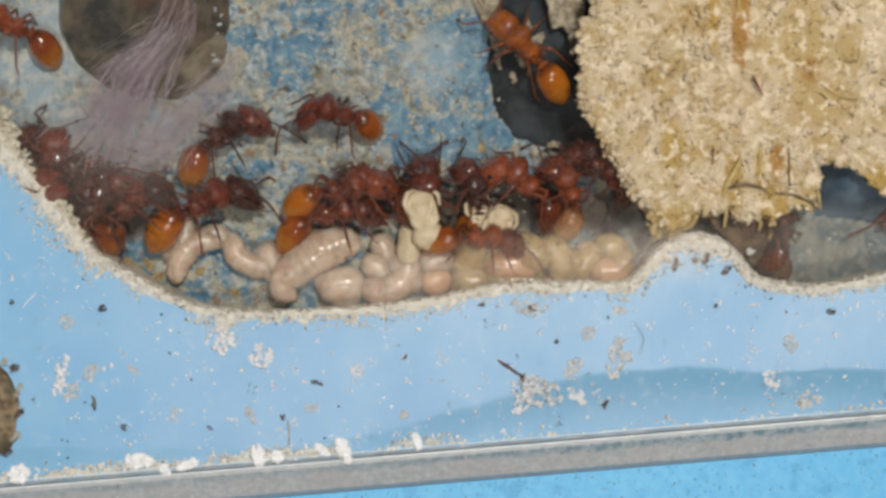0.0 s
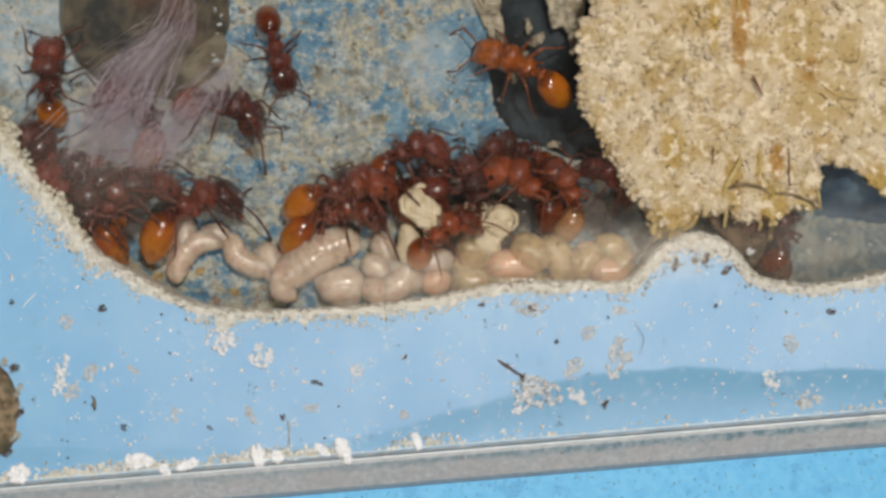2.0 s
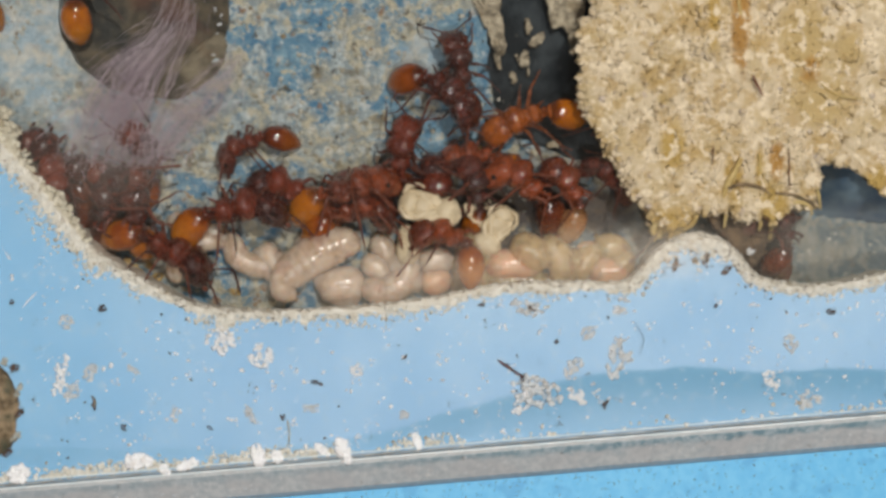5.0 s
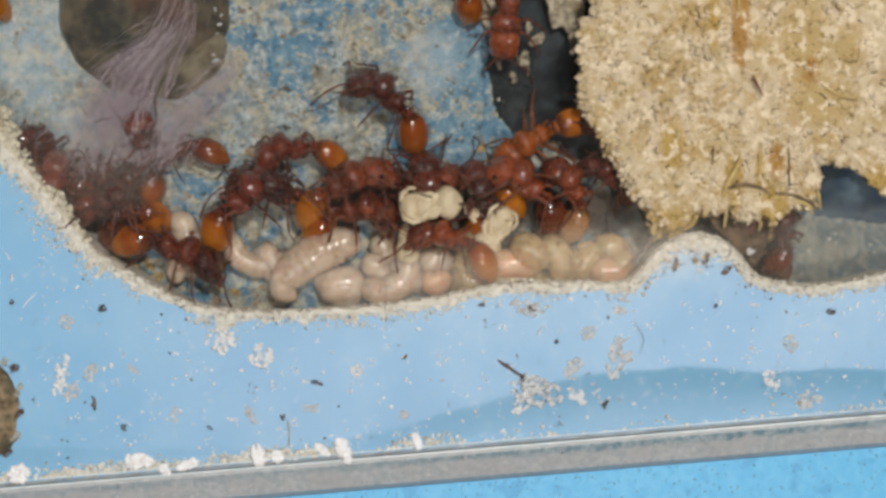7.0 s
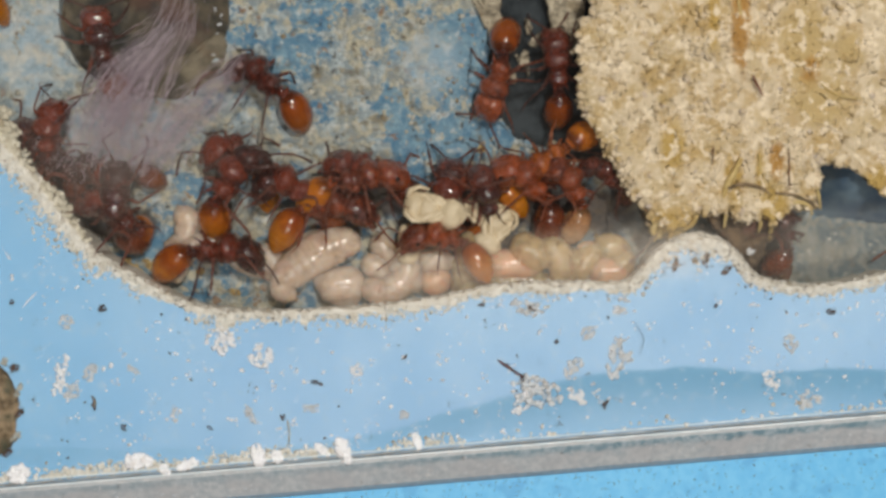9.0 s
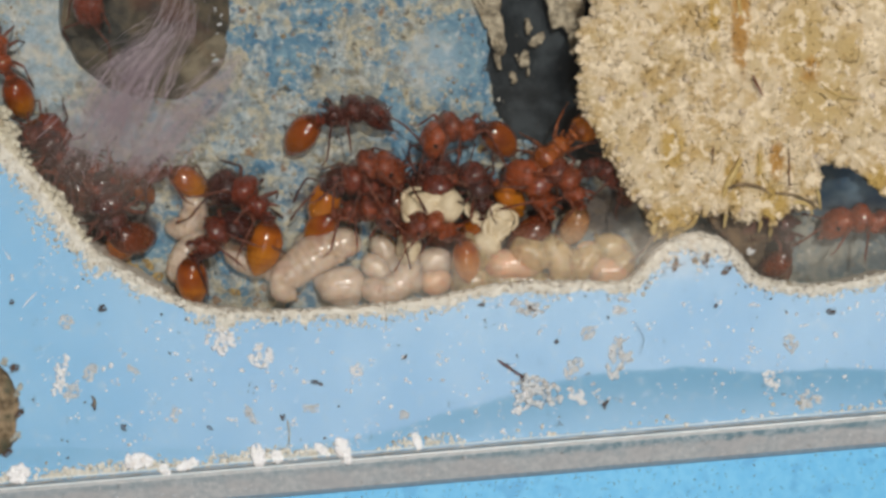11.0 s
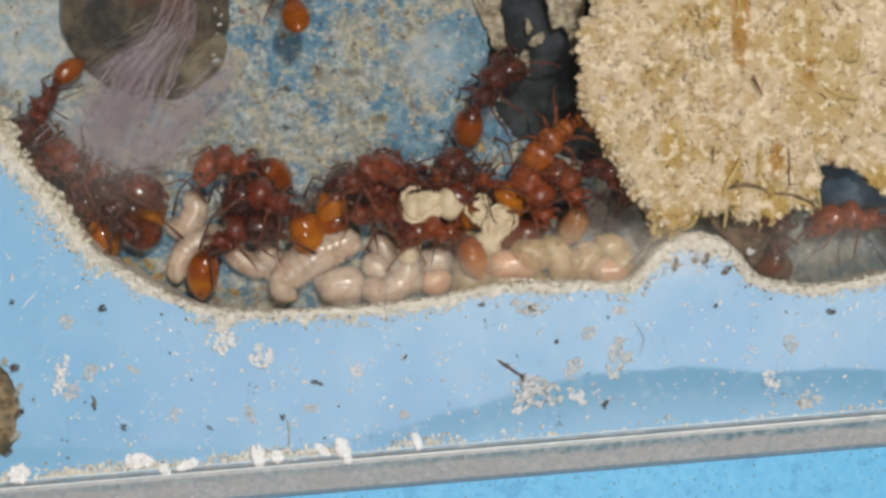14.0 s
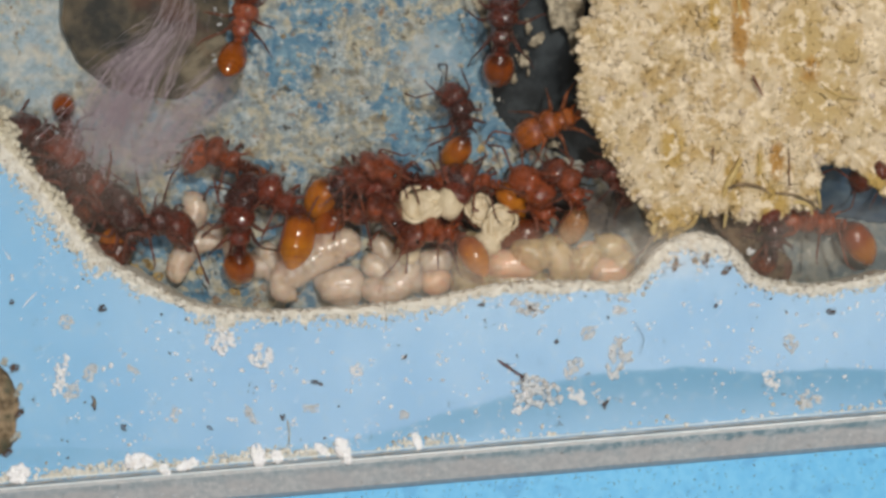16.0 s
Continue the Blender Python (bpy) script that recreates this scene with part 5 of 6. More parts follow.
def motions(pupa, larva):
    # one pupa is turned over by the ants that hold it
    rows = []
    for t, x, y, turn in ((0, 742, 376, 104), (1.5, 742, 378, 104), (2.2, 744, 374, 140), (4, 745, 371, 152), (6.5, 750, 370, 184), (8, 752, 372, 190), (8.8, 756, 374, 168), (11.5, 752, 372, 186), (16, 752, 370, 186)):
        p = spot(x, y, FLOOR + 2.4)
        rows.append((t, pose(p.x, p.y, (FLOOR + 1.6) * MM, 14, 0, turn)))
    walk(pupa, rows)
    # and one larva is carried up from the rim
    here, step = larva.location.copy(), size(FLOOR)
    walk(larva, [(t, Matrix.Translation(here + Vector((dx * step, -dy * step, 0))) @ pose(0, 0, 0, 0, 0, turn)) for t, dx, dy, turn in
                 ((0, -14, 34, 24), (8.4, -12, 32, 22), (9.2, -6, 20, 12), (11.2, 0, 0, 0), (16, 0, 0, 0))])
    heap = "crowding round the brood heap"
    busy = "walking over the blue floor"
    # amber ant over the dark floor beside the lump
    crawl(make_ant("amber", "amber", "turning beside the plaster lump"), 1.0, [
        (0, 885, 40, 930, 85, 985, 150), (1, 868, 65, 925, 90, 985, 151), (1.5, 868, 82, 925, 100, 988, 152), (2, 860, 95, 925, 118, 988, 158), (3, 862, 152, 930, 150, 995, 178),
        (3.5, 880, 175, 938, 170, 1003, 178), (4, 876, 208, 932, 186, 1002, 182), (6.5, 888, 262, 940, 230, 1015, 212), (7, 898, 280, 945, 248, 1018, 214),
        (7.5, 932, 315, 978, 284, 1055, 272), (8.5, 935, 328, 975, 288, 1035, 248), (9, 930, 318, 978, 280, 1036, 238), (11.5, 952, 308, 990, 262, 1040, 222), (13, 957, 288, 994, 246, 1046, 214),
        (14.5, 955, 278, 996, 234, 1048, 200), (15.3, 950, 255, 1000, 222, 1056, 196), (16, 945, 238, 1000, 214, 1060, 196)], 0.96, PIT, tip=8)
    # ant tending the grubs at the rim, turning about after two seconds
    crawl(make_ant("red", "amber", "tending larvae at the rim"), 1.4, [
        (0, 915, 432, 850, 434, 772, 425), (0.5, 912, 430, 848, 430, 780, 427), (1, 905, 425, 838, 425, 776, 430), (1.5, 850, 412, 798, 425, 733, 428), (2, 832, 408, 790, 428, 738, 440),
        (2.5, 800, 402, 784, 436, 772, 486), (3, 764, 410, 782, 436, 795, 470), (3.5, 755, 412, 784, 432, 806, 465), (4, 745, 418, 788, 426, 816, 458), (6.5, 746, 424, 800, 430, 860, 460),
        (7.5, 738, 420, 793, 426, 853, 461), (9, 732, 424, 784, 425, 848, 463), (11.5, 728, 420, 775, 418, 826, 442), (13, 720, 420, 768, 418, 822, 444), (14.5, 730, 420, 783, 418, 845, 449),
        (16, 724, 420, 780, 410, 843, 452)], 0.86)
    crawl(make_ant("red", "amber", heap), 0.8, [
        (0, 668, 330, 604, 352, 532, 357), (4, 675, 330, 607, 352, 538, 357), (6.5, 672, 325, 612, 348, 548, 360), (7.5, 670, 330, 612, 344, 546, 352), (8.5, 690, 320, 626, 338, 545, 347),
        (9, 692, 315, 630, 334, 556, 345), (11.5, 692, 322, 642, 330, 572, 346), (13, 695, 322, 650, 333, 584, 352), (14.5, 690, 325, 646, 340, 584, 354), (16, 690, 312, 638, 330, 563, 345)], 1.04)
    crawl(make_ant("red", "amber", heap), 0.5, [
        (0, 652, 378, 592, 388, 516, 410), (1, 652, 378, 594, 388, 517, 408), (2, 655, 380, 598, 388, 525, 414), (3, 655, 382, 600, 390, 523, 420), (4, 660, 385, 612, 388, 540, 402),
        (6.5, 685, 412, 645, 398, 580, 388), (7.5, 660, 392, 612, 388, 540, 398), (8.5, 645, 380, 586, 380, 515, 405), (9, 636, 378, 576, 376, 506, 402), (11.5, 690, 406, 640, 398, 580, 390),
        (13, 692, 408, 642, 400, 584, 392), (14.5, 694, 408, 644, 398, 588, 390), (16, 690, 406, 640, 398, 582, 388)], 0.99)
    crawl(make_ant("dark", "amber", heap), 1.0, [
        (0, 430, 342, 372, 370, 283, 408), (0.5, 452, 362, 392, 370, 298, 385), (1, 404, 350, 345, 372, 257, 412), (1.5, 404, 348, 345, 374, 258, 415), (2, 402, 352, 347, 376, 275, 420),
        (2.5, 430, 360, 368, 384, 282, 405), (3, 454, 370, 390, 390, 294, 393), (4, 470, 393, 396, 396, 302, 396), (6.5, 492, 360, 446, 378, 376, 396), (7, 490, 355, 448, 372, 378, 392),
        (7.5, 468, 322, 420, 352, 362, 396), (8, 470, 320, 425, 345, 372, 378), (8.5, 442, 302, 402, 338, 340, 390), (9, 452, 306, 420, 336, 374, 372), (9.6, 440, 285, 425, 325, 415, 385),
        (10.2, 392, 300, 418, 340, 455, 390), (10.8, 375, 345, 428, 365, 478, 415), (11.5, 390, 368, 440, 376, 488, 434), (12, 390, 372, 450, 370, 532, 411), (12.5, 388, 370, 452, 370, 545, 408), (13, 404, 372, 468, 371, 540, 412),
        (14.5, 434, 378, 488, 384, 536, 393), (16, 430, 376, 488, 378, 530, 400)], 1.10)
    crawl(make_ant("dark", "amber", heap), 0.9, [
        (0, 282, 365, 242, 382, 193, 398), (0.5, 280, 370, 245, 390, 203, 412), (1, 262, 362, 228, 385, 190, 405), (2, 258, 358, 222, 378, 186, 405), (2.5, 272, 408, 232, 400, 180, 392),
        (3, 286, 452, 240, 420, 176, 390), (3.5, 296, 468, 248, 432, 180, 392), (4, 310, 470, 256, 438, 196, 398), (6.5, 368, 478, 310, 456, 228, 426), (7.5, 364, 468, 300, 450, 229, 421),
        (8, 400, 465, 340, 462, 262, 450), (8.5, 442, 460, 377, 472, 295, 478), (9, 442, 455, 382, 462, 298, 465), (11.5, 432, 425, 392, 446, 343, 485), (12.5, 468, 412, 412, 440, 352, 480),
        (13, 472, 400, 430, 436, 373, 472), (14.5, 468, 440, 405, 440, 346, 460), (15.3, 450, 395, 420, 425, 385, 475), (16, 430, 358, 428, 405, 420, 470)], 1.04)
    crawl(make_ant("dark", "amber", busy), 0, [
        (0, 448, 218, 400, 250, 340, 293), (0.3, 395, 195, 372, 230, 337, 285), (0.6, 330, 172, 338, 215, 336, 272), (1, 262, 185, 283, 218, 304, 262), (1.5, 228, 188, 246, 215, 262, 250),
        (2, 200, 215, 236, 215, 262, 228), (3, 203, 250, 238, 248, 270, 264), (4, 203, 282, 238, 276, 273, 273), (5, 215, 262, 240, 290, 262, 330), (6.5, 236, 260, 246, 300, 256, 346),
        (7.5, 240, 200, 264, 240, 280, 290), (8.5, 224, 166, 240, 202, 256, 255), (9, 178, 45, 186, 95, 200, 146), (10, 200, -170, 200, -110, 200, -40), (16, 210, -330, 205, -270, 200, -200)], 1.01)
    crawl(make_ant("dark", "amber", busy), 0, [
        (0, 557, 217, 598, 222, 646, 212), (0.2, 575, 228, 612, 226, 660, 212), (0.4, 628, 252, 644, 236, 664, 214), (0.6, 650, 268, 656, 248, 664, 214), (0.8, 676, 296, 662, 275, 648, 240), (1, 742, 282, 704, 282, 655, 274), (2, 752, 300, 726, 292, 690, 282),
        (4, 755, 302, 732, 296, 702, 284), (4.8, 750, 255, 722, 280, 700, 310), (5.4, 680, 250, 715, 280, 745, 310), (6, 590, 275, 640, 278, 695, 285), (6.5, 525, 286, 560, 278, 603, 268),
        (7, 490, 298, 530, 282, 573, 266), (7.5, 432, 316, 466, 297, 514, 281), (8.5, 392, 312, 420, 308, 455, 300), (9, 392, 308, 426, 300, 460, 302), (10, 300, 330, 345, 318, 400, 306),
        (11.5, 212, 346, 250, 328, 302, 314), (13, 188, 362, 220, 345, 266, 335), (14.5, 172, 372, 200, 352, 236, 342), (16, 150, 380, 178, 362, 215, 355)], 0.94)
    crawl(make_ant("dark", "dark", heap), 0.1, [
        (0, 750, 294, 756.75, 348, 765, 418), (1, 764, 296, 766.7, 350, 770, 420), (2, 768, 299, 771.15, 353, 775, 423), (3, 755, 298, 760.85, 352, 768, 422), (4, 778, 296, 778.9, 350, 780, 420),
        (6.5, 752, 290, 761, 344, 772, 414), (7.5, 748, 294, 757.9, 348, 770, 418), (8.5, 786, 301, 783.3, 355, 780, 425), (9, 798, 302, 790.8, 356, 782, 426), (11.5, 770, 296, 774.5, 350, 780, 420),
        (12.5, 804, 306, 795, 360, 784, 430), (14.5, 816, 312, 804.3, 366, 790, 436), (16, 814, 312, 803.2, 366, 790, 436)], 1.05, tip=0, sunk=True)
    crawl(make_ant("red", "dark", heap), 0, [
        (0, 878, 328, 926, 346, 972, 362), (6.5, 886, 332, 930, 350, 974, 366), (9, 890, 335, 932, 352, 974, 374), (11.5, 900, 332, 936, 356, 950, 402), (13, 902, 330, 938, 358, 940, 412), (16, 900, 330, 940, 358, 940, 412)], 1.04)
    crawl(make_ant("red", "tan", heap), 0.6, [
        (0, 962, 312, 992, 340, 1016, 390), (4, 962, 315, 994, 340, 1020, 390), (8.5, 970, 318, 1000, 342, 1028, 388), (13, 966, 318, 996, 342, 1024, 392), (16, 966, 318, 996, 342, 1024, 392)], 0.88)
    crawl(make_ant("dark", "dark", heap), 0, [(0, 1048, 308, 1075, 325, 1108, 335), (8, 1042, 306, 1072, 325, 1108, 335), (16, 1052, 312, 1078, 328, 1110, 336)], 0.75)
    # the dark crowd along the rim
    crawl(make_ant("dark", "dark", "pressed against the crusted rim"), 0.2, [
        (0, 44, 246, 84, 288, 142, 335), (1, 36, 230, 76, 278, 135, 330), (3, 52, 264, 88, 298, 146, 340), (6.5, 44, 250, 86, 290, 146, 335), (9, 40, 238, 80, 285, 140, 335),
        (11.5, 60, 258, 92, 285, 146, 330), (13, 40, 232, 84, 280, 146, 328), (16, 34, 226, 80, 278, 140, 335)], 1.04)
    crawl(make_ant("dark", "red", "pressed against the crusted rim"), 0, [
        (0, 182, 322, 130, 330, 74, 300), (2, 186, 322, 132, 326, 72, 290), (4, 180, 326, 126, 332, 70, 302), (7.5, 190, 340, 145, 318, 96, 300), (9, 180, 330, 136, 322, 88, 304),
        (13, 180, 330, 128, 322, 78, 285), (16, 176, 345, 130, 335, 84, 300)], 0.99)
    crawl(make_ant("dark", "amber", "climbing out of the crowd"), 0, [
        (0, 108, 262, 112, 305, 118, 350), (1, 98, 236, 100, 282, 96, 322), (1.5, 72, 160, 88, 205, 112, 248), (1.8, 80, 125, 86, 172, 92, 228), (2.1, 104, 85, 99, 132, 90, 196),
        (2.5, 119, 58, 112, 125, 103, 204), (3, 122, 45, 115, 114, 103, 196), (3.5, 122, 40, 121, 105, 117, 183), (4, 130, 25, 125, 95, 115, 173), (5, 160, -100, 145, -40, 130, 40),
        (6, 200, -240, 185, -180, 165, -110), (7.5, 300, -235, 240, -230, 170, -225), (9, 240, -150, 245, -210, 250, -280), (11.5, 150, 28, 160, -28, 170, -95), (12, 190, 6, 185, -50, 182, -115),
        (12.5, 205, -60, 200, -115, 195, -180), (16, 215, -230, 205, -290, 200, -360)], 0.97)
    crawl(make_ant("red", "amber", busy), 0, [
        (0, -34, 50, 22, 62, 77, 68), (0.6, -70, 15, -25, 30, 22, 45), (1.5, -85, 20, -40, 30, 10, 42), (2.2, -150, 0, -105, 10, -50, 25), (7, -125, 15, -75, 5, -24, -10), (9, -125, 10, -78, 0, -26, -8),
        (10.2, -110, 90, -60, 110, -5, 130), (11.5, 2, 45, 12, 100, 34, 180), (12, 5, 40, 10, 95, 27, 176), (12.5, -50, -60, -45, 0, -35, 75), (16, -60, -200, -60, -140, -55, -70)], 0.94)
    crawl(make_ant("dark", "red", busy), 0, [
        (0, 480, -170, 476, -230, 470, -300), (1, 482, -50, 478, -105, 472, -170), (1.5, 493, 48, 479, 4, 465, -55), (1.8, 498, 88, 483, 36, 470, -28), (2.1, 508, 172, 490, 122, 476, 62),
        (2.5, 517, 226, 509, 172, 503, 106), (3, 512, 214, 505, 176, 498, 128), (3.5, 517, 214, 508, 185, 500, 153), (4, 483, 252, 492, 224, 505, 190), (5, 400, 285, 440, 265, 495, 245),
        (6.5, 302, 286, 350, 273, 417, 268), (7, 268, 306, 316, 274, 372, 263), (7.5, 238, 330, 276, 304, 270, 252), (8.5, 214, 348, 236, 320, 260, 288), (9, 196, 356, 216, 332, 246, 306),
        (12, 178, 360, 196, 335, 226, 318), (16, 160, 350, 180, 385, 200, 425)], 0.80)
    crawl(make_ant("dark", "red", busy), 0, [
        (0, 250, -110, 240, -170, 230, -240), (1, 285, 90, 270, 40, 255, -25), (1.5, 320, 165, 300, 120, 280, 60), (2, 436, 230, 396, 206, 342, 172), (2.4, 560, 246, 505, 240, 440, 232), (2.7, 615, 246, 562, 246, 500, 255),
        (3, 666, 236, 624, 246, 570, 262), (3.5, 663, 212, 642, 236, 622, 264), (4, 706, 146, 688, 190, 656, 236), (4.6, 790, 140, 735, 160, 680, 190), (5.2, 800, 240, 790, 185, 770, 130),
        (5.8, 730, 260, 780, 235, 830, 210), (6.5, 710, 212, 770, 220, 845, 246), (7, 632, 168, 682, 192, 738, 222), (7.5, 520, 165, 568, 168, 622, 192), (8, 430, 158, 474, 170, 530, 186),
        (8.5, 386, 160, 422, 174, 478, 196), (9, 420, 125, 456, 155, 526, 196), (9.6, 480, 80, 470, 125, 480, 185), (10.2, 540, 130, 494, 160, 450, 200), (10.8, 640, 190, 585, 205, 515, 222),
        (11.5, 736, 210, 678, 228, 592, 256), (12, 892, 150, 836, 172, 752, 217), (12.5, 1010, 235, 962, 216, 906, 204), (13, 1015, 218, 975, 206, 920, 216), (13.5, 930, 165, 898, 196, 850, 230),
        (14, 906, 130, 872, 174, 824, 224), (14.5, 898, 112, 866, 166, 806, 246), (15, 895, 88, 870, 140, 830, 205), (15.5, 890, 52, 872, 100, 850, 160), (16, 890, 5, 888, 58, 882, 122)], 1.01)
    crawl(make_ant("dark", "amber", busy), 0, [
        (0, 1010, 290, 1060, 300, 1120, 310), (1, 945, 272, 1000, 288, 1060, 306), (2, 864, 280, 910, 285, 972, 290), (3, 764, 222, 798, 234, 850, 252), (3.5, 785, 186, 808, 206, 846, 242),
        (4, 790, 145, 814, 185, 832, 232), (5, 800, 80, 812, 130, 825, 190), (6.5, 852, -30, 834, 15, 813, 70), (7, 862, -90, 846, -45, 826, 12), (8, 880, -210, 865, -160, 845, -100), (16, 880, -330, 865, -280, 845, -220)], 0.90)
    crawl(make_ant("red", "red", busy), 0, [
        (0, 905, -260, 910, -320, 915, -390), (6, 905, -60, 910, -120, 915, -190), (7, 893, 78, 899, 22, 905, -45), (7.5, 916, 162, 910, 106, 902, 30), (8.5, 895, 186, 899, 130, 897, 56),
        (9, 864, 190, 886, 138, 896, 60), (10, 852, 245, 868, 192, 890, 125), (10.8, 790, 275, 832, 248, 885, 215), (11.5, 755, 266, 788, 256, 826, 246), (12, 632, 272, 700, 268, 762, 256),
        (12.5, 532, 288, 592, 286, 664, 278), (13, 430, 275, 490, 287, 560, 279), (13.5, 372, 312, 430, 302, 482, 290), (14, 376, 316, 428, 312, 480, 298), (14.5, 384, 318, 430, 315, 478, 298),
        (16, 350, 300, 402, 304, 456, 312)], 0.99)
    crawl(make_ant("dark", "red", "climbing past the plaster lump"), 0, [
        (0, 1090, 240, 1120, 280, 1150, 320), (6.5, 1060, 240, 1100, 270, 1140, 310), (7.5, 990, 205, 1020, 250, 1060, 290), (8.5, 966, 142, 982, 205, 975, 270), (9, 980, 76, 986, 130, 992, 192),
        (9.8, 985, -60, 985, 0, 988, 60), (11, 985, -220, 985, -160, 985, -90), (16, 980, -330, 980, -270, 980, -200)], 0.94, sunk=True)
    crawl(make_ant("dark", "amber", heap), 0, [
        (0, 808, 318, 826, 348, 840, 390), (3, 818, 308, 832, 342, 845, 385), (6.5, 822, 318, 835, 345, 850, 390), (8.5, 838, 330, 850, 360, 860, 400), (14, 790, 300, 812, 330, 835, 370),
        (15.0, 786, 285, 812, 305, 850, 330), (15.5, 782, 252, 812, 270, 868, 287), (16, 785, 186, 801, 212, 815, 258)], 0.88)
    # side chamber behind the spur
    crawl(make_ant("dark", "dark", "resting in the side chamber"), 0.9, [(0, 1350, 382, 1368, 412, 1380, 450), (2, 1350, 384, 1370, 414, 1382, 452), (8, 1352, 384, 1374, 416, 1388, 454), (12, 1350, 388, 1372, 422, 1384, 462), (16, 1340, 392, 1352, 424, 1358, 462)], 0.80)
    crawl(make_ant("red", "amber", "coming along the side chamber"), 0, [
        (0, 1600, 380, 1660, 385, 1730, 395), (0.5, 1440, 368, 1500, 374, 1562, 388), (1, 1330, 358, 1390, 380, 1452, 405), (1.5, 1290, 250, 1330, 290, 1375, 335), (5, 1480, 150, 1540, 170, 1600, 190), (9, 1640, 410, 1700, 412, 1770, 412), (11.5, 1470, 400, 1530, 405, 1600, 410), (12.5, 1480, 405, 1540, 405, 1608, 410), (14.5, 1455, 395, 1514, 400, 1585, 410),
        (15.3, 1420, 400, 1480, 402, 1550, 412), (16, 1392, 400, 1450, 405, 1520, 426)], 0.99)
    crawl(make_ant("dark", "dark", heap), 0.3, [
        (0, 610, 352, 660, 350, 720, 352), (2.3, 610, 352, 660, 350, 720, 352), (3, 452, 356, 508, 358, 575, 362), (4, 470, 354, 525, 356, 592, 362), (6.5, 430, 345, 485, 352, 550, 358),
        (7.5, 428, 338, 484, 350, 548, 356), (8.5, 446, 345, 496, 352, 556, 360), (9, 470, 350, 520, 356, 585, 362), (11.5, 600, 350, 655, 352, 715, 356), (16, 600, 350, 655, 352, 715, 356)], 1.0)
    crawl(make_ant("red", "amber", "coming out from under the lump"), 0, [
        (0, 1700, 200, 1750, 180, 1810, 160), (15, 1620, 285, 1668, 262, 1728, 240), (15.6, 1565, 312, 1615, 290, 1677, 274), (16, 1524, 322, 1574, 300, 1636, 284)], 0.76, PIT + 2.6, tip=10)
    crawl(make_ant("red", "red", "striding upside down under glass"), 0, [
        (0, 640, -260, 690, -250, 750, -235), (10, 620, -250, 660, -230, 720, -210), (11, 560, -230, 590, -190, 620, -130), (12.5, 470, -150, 482, -100, 492, -40), (13.5, 470, -90, 485, -40, 495, 15), (14.5, 500, -72, 527, -26, 556, 26),
        (15.5, 520, -50, 542, -4, 562, 46), (15.8, 470, -20, 480, 20, 485, 75), (16, 438, 5, 429, 44, 417, 97)], 0.88, over=True)
    crawl(make_ant("dark", "dark", "climbing out of the crowd"), 0.2, [
        (0, 92, 330, 106, 360, 130, 398), (7, 122, 300, 116, 340, 122, 385), (8.5, 132, 240, 120, 282, 92, 315), (9, 106, 208, 96, 254, 84, 302), (11.5, 74, 250, 100, 282, 122, 328),
        (12, 112, 252, 114, 294, 120, 345), (13, 98, 280, 122, 312, 150, 350), (14.5, 112, 290, 132, 318, 158, 352), (16, 104, 284, 130, 314, 158, 350)], 0.94)
    crawl(make_ant("dark", "red", busy), 0, [
        (0, 60, -260, 80, -300, 115, -345), (12, 60, -120, 80, -155, 115, -200), (12.8, 62, 55, 84, 22, 118, -22), (13.0, 72, 75, 96, 50, 130, 20), (13.2, 74, 108, 98, 75, 133, 33), (13.4, 72, 150, 95, 110, 133, 72),
        (13.6, 68, 165, 92, 128, 131, 84), (13.8, 60, 198, 85, 150, 123, 105), (14.0, 62, 218, 85, 178, 120, 122), (14.5, 66, 250, 86, 205, 102, 158), (15, 78, 262, 92, 218, 103, 172), (16, 128, 275, 120, 230, 112, 188)], 0.72)
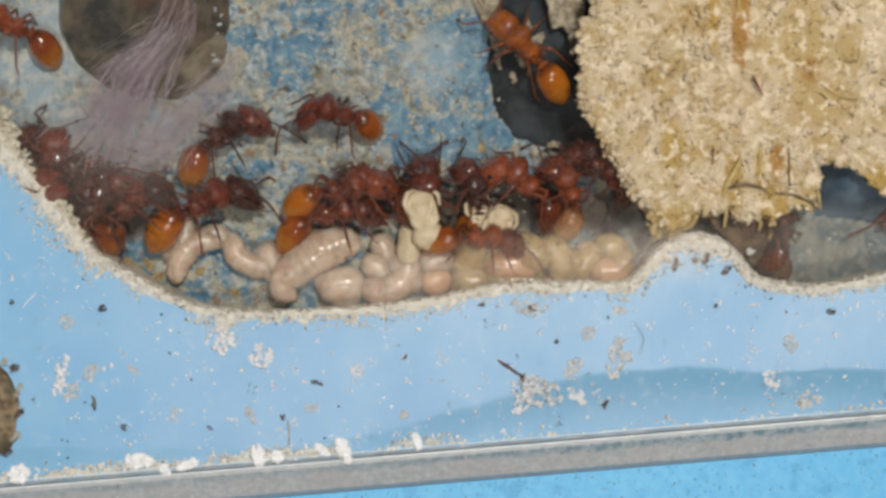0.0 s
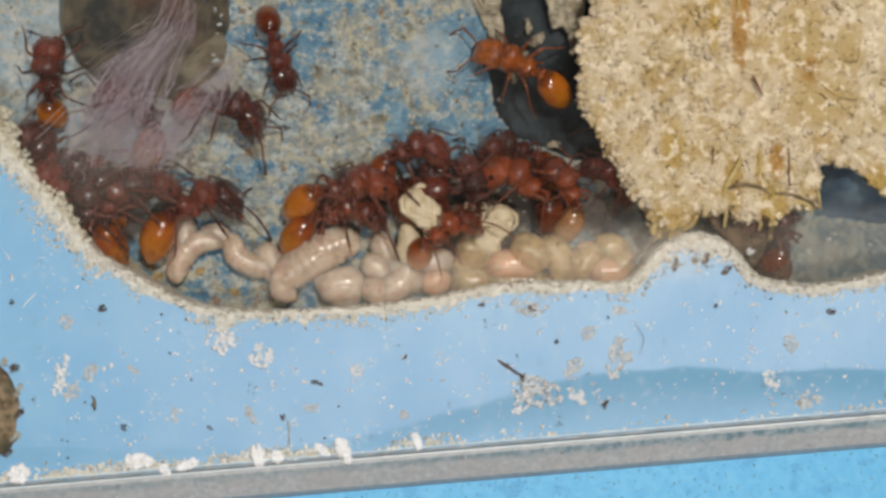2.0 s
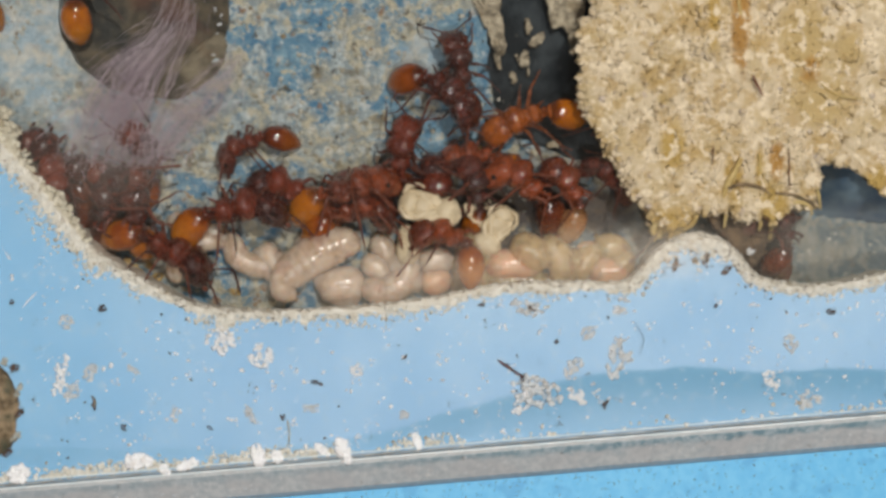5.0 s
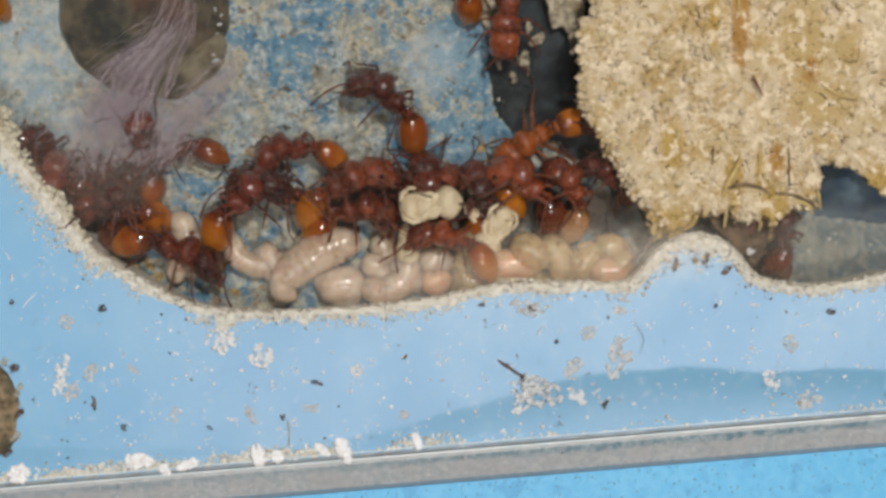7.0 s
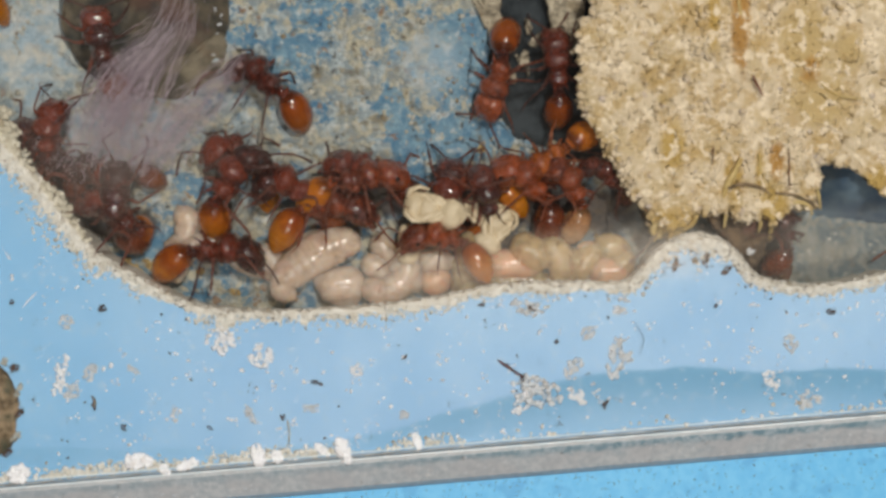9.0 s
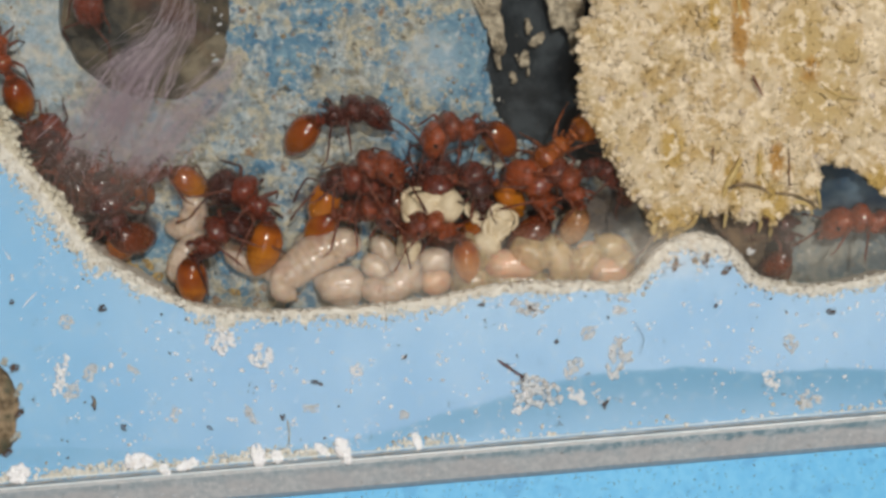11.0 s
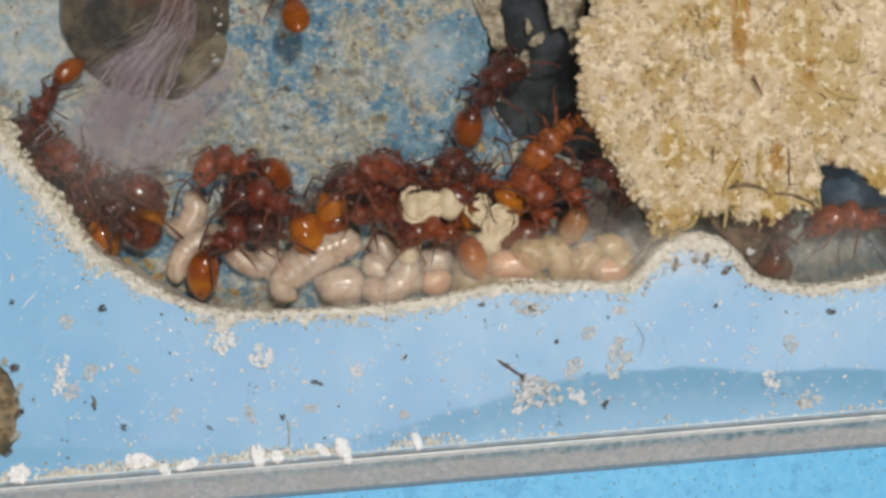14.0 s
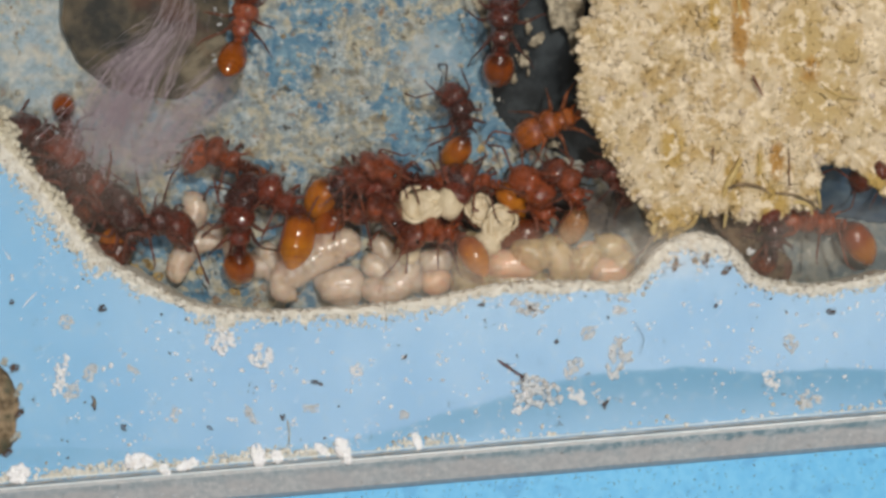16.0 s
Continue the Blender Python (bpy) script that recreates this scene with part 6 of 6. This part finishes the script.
    crawl(make_ant("dark", "dark", heap), 0.7, [
        (0, 196, 332, 170, 368, 142, 398), (4, 214, 345, 192, 370, 162, 398), (6.5, 234, 326, 216, 366, 192, 402), (9, 224, 322, 220, 368, 222, 412), (11.5, 214, 332, 204, 370, 216, 418),
        (13, 212, 336, 194, 370, 210, 400), (14.5, 196, 345, 216, 384, 255, 420), (16, 182, 372, 206, 402, 210, 436)], 1.04)
    crawl(make_ant("dark", "amber", heap), 0.1, [
        (0, 226, 348, 192, 370, 148, 386), (2, 300, 350, 252, 368, 190, 380), (3, 305, 332, 246, 364, 166, 378), (4, 314, 350, 258, 370, 184, 388), (4.8, 260, 320, 250, 365, 235, 420),
        (5.6, 205, 345, 240, 375, 285, 410), (6.5, 186, 376, 236, 388, 287, 381), (7.5, 165, 394, 205, 386, 250, 373), (9, 176, 384, 206, 400, 238, 390), (10.5, 180, 350, 200, 380, 220, 420),
        (11.5, 180, 340, 194, 374, 217, 412), (13, 186, 340, 198, 370, 216, 402), (13.8, 250, 370, 220, 382, 190, 400), (14.5, 272, 418, 230, 388, 192, 372), (16, 316, 430, 266, 422, 204, 416)], 1.04)
    crawl(make_ant("dark", "dark", heap), 0, [
        (0, 612, 348, 670, 340, 740, 345), (7, 606, 318, 664, 330, 735, 345), (8.5, 598, 298, 654, 322, 722, 345), (9, 602, 296, 658, 322, 725, 345), (11.5, 640, 312, 694, 325, 765, 345),
        (14.5, 655, 318, 706, 326, 772, 345), (16, 640, 318, 696, 325, 765, 345)], 1.00)
    crawl(make_ant("red", "amber", heap), 0.3, [
        (0, 1180, 330, 1240, 345, 1300, 360), (2, 1070, 302, 1120, 318, 1175, 338), (2.5, 985, 285, 1030, 295, 1085, 310), (3, 930, 262, 975, 262, 1035, 272), (3.5, 870, 250, 925, 240, 990, 238), (4, 850, 240, 905, 238, 972, 250),
        (5, 800, 285, 850, 290, 910, 300), (6.5, 790, 318, 845, 330, 905, 348), (9, 794, 322, 848, 334, 908, 350), (12, 786, 316, 842, 330, 902, 348), (16, 792, 320, 846, 332, 906, 350)], 0.86)


build_block()
build_floor()
build_sheet()
build_lump()
held_pupa, carried_larva = brood()
build_crumbs()
build_clots()
build_hairs()
build_fibres()
build_patches()
build_glass()
motions(held_pupa, carried_larva)
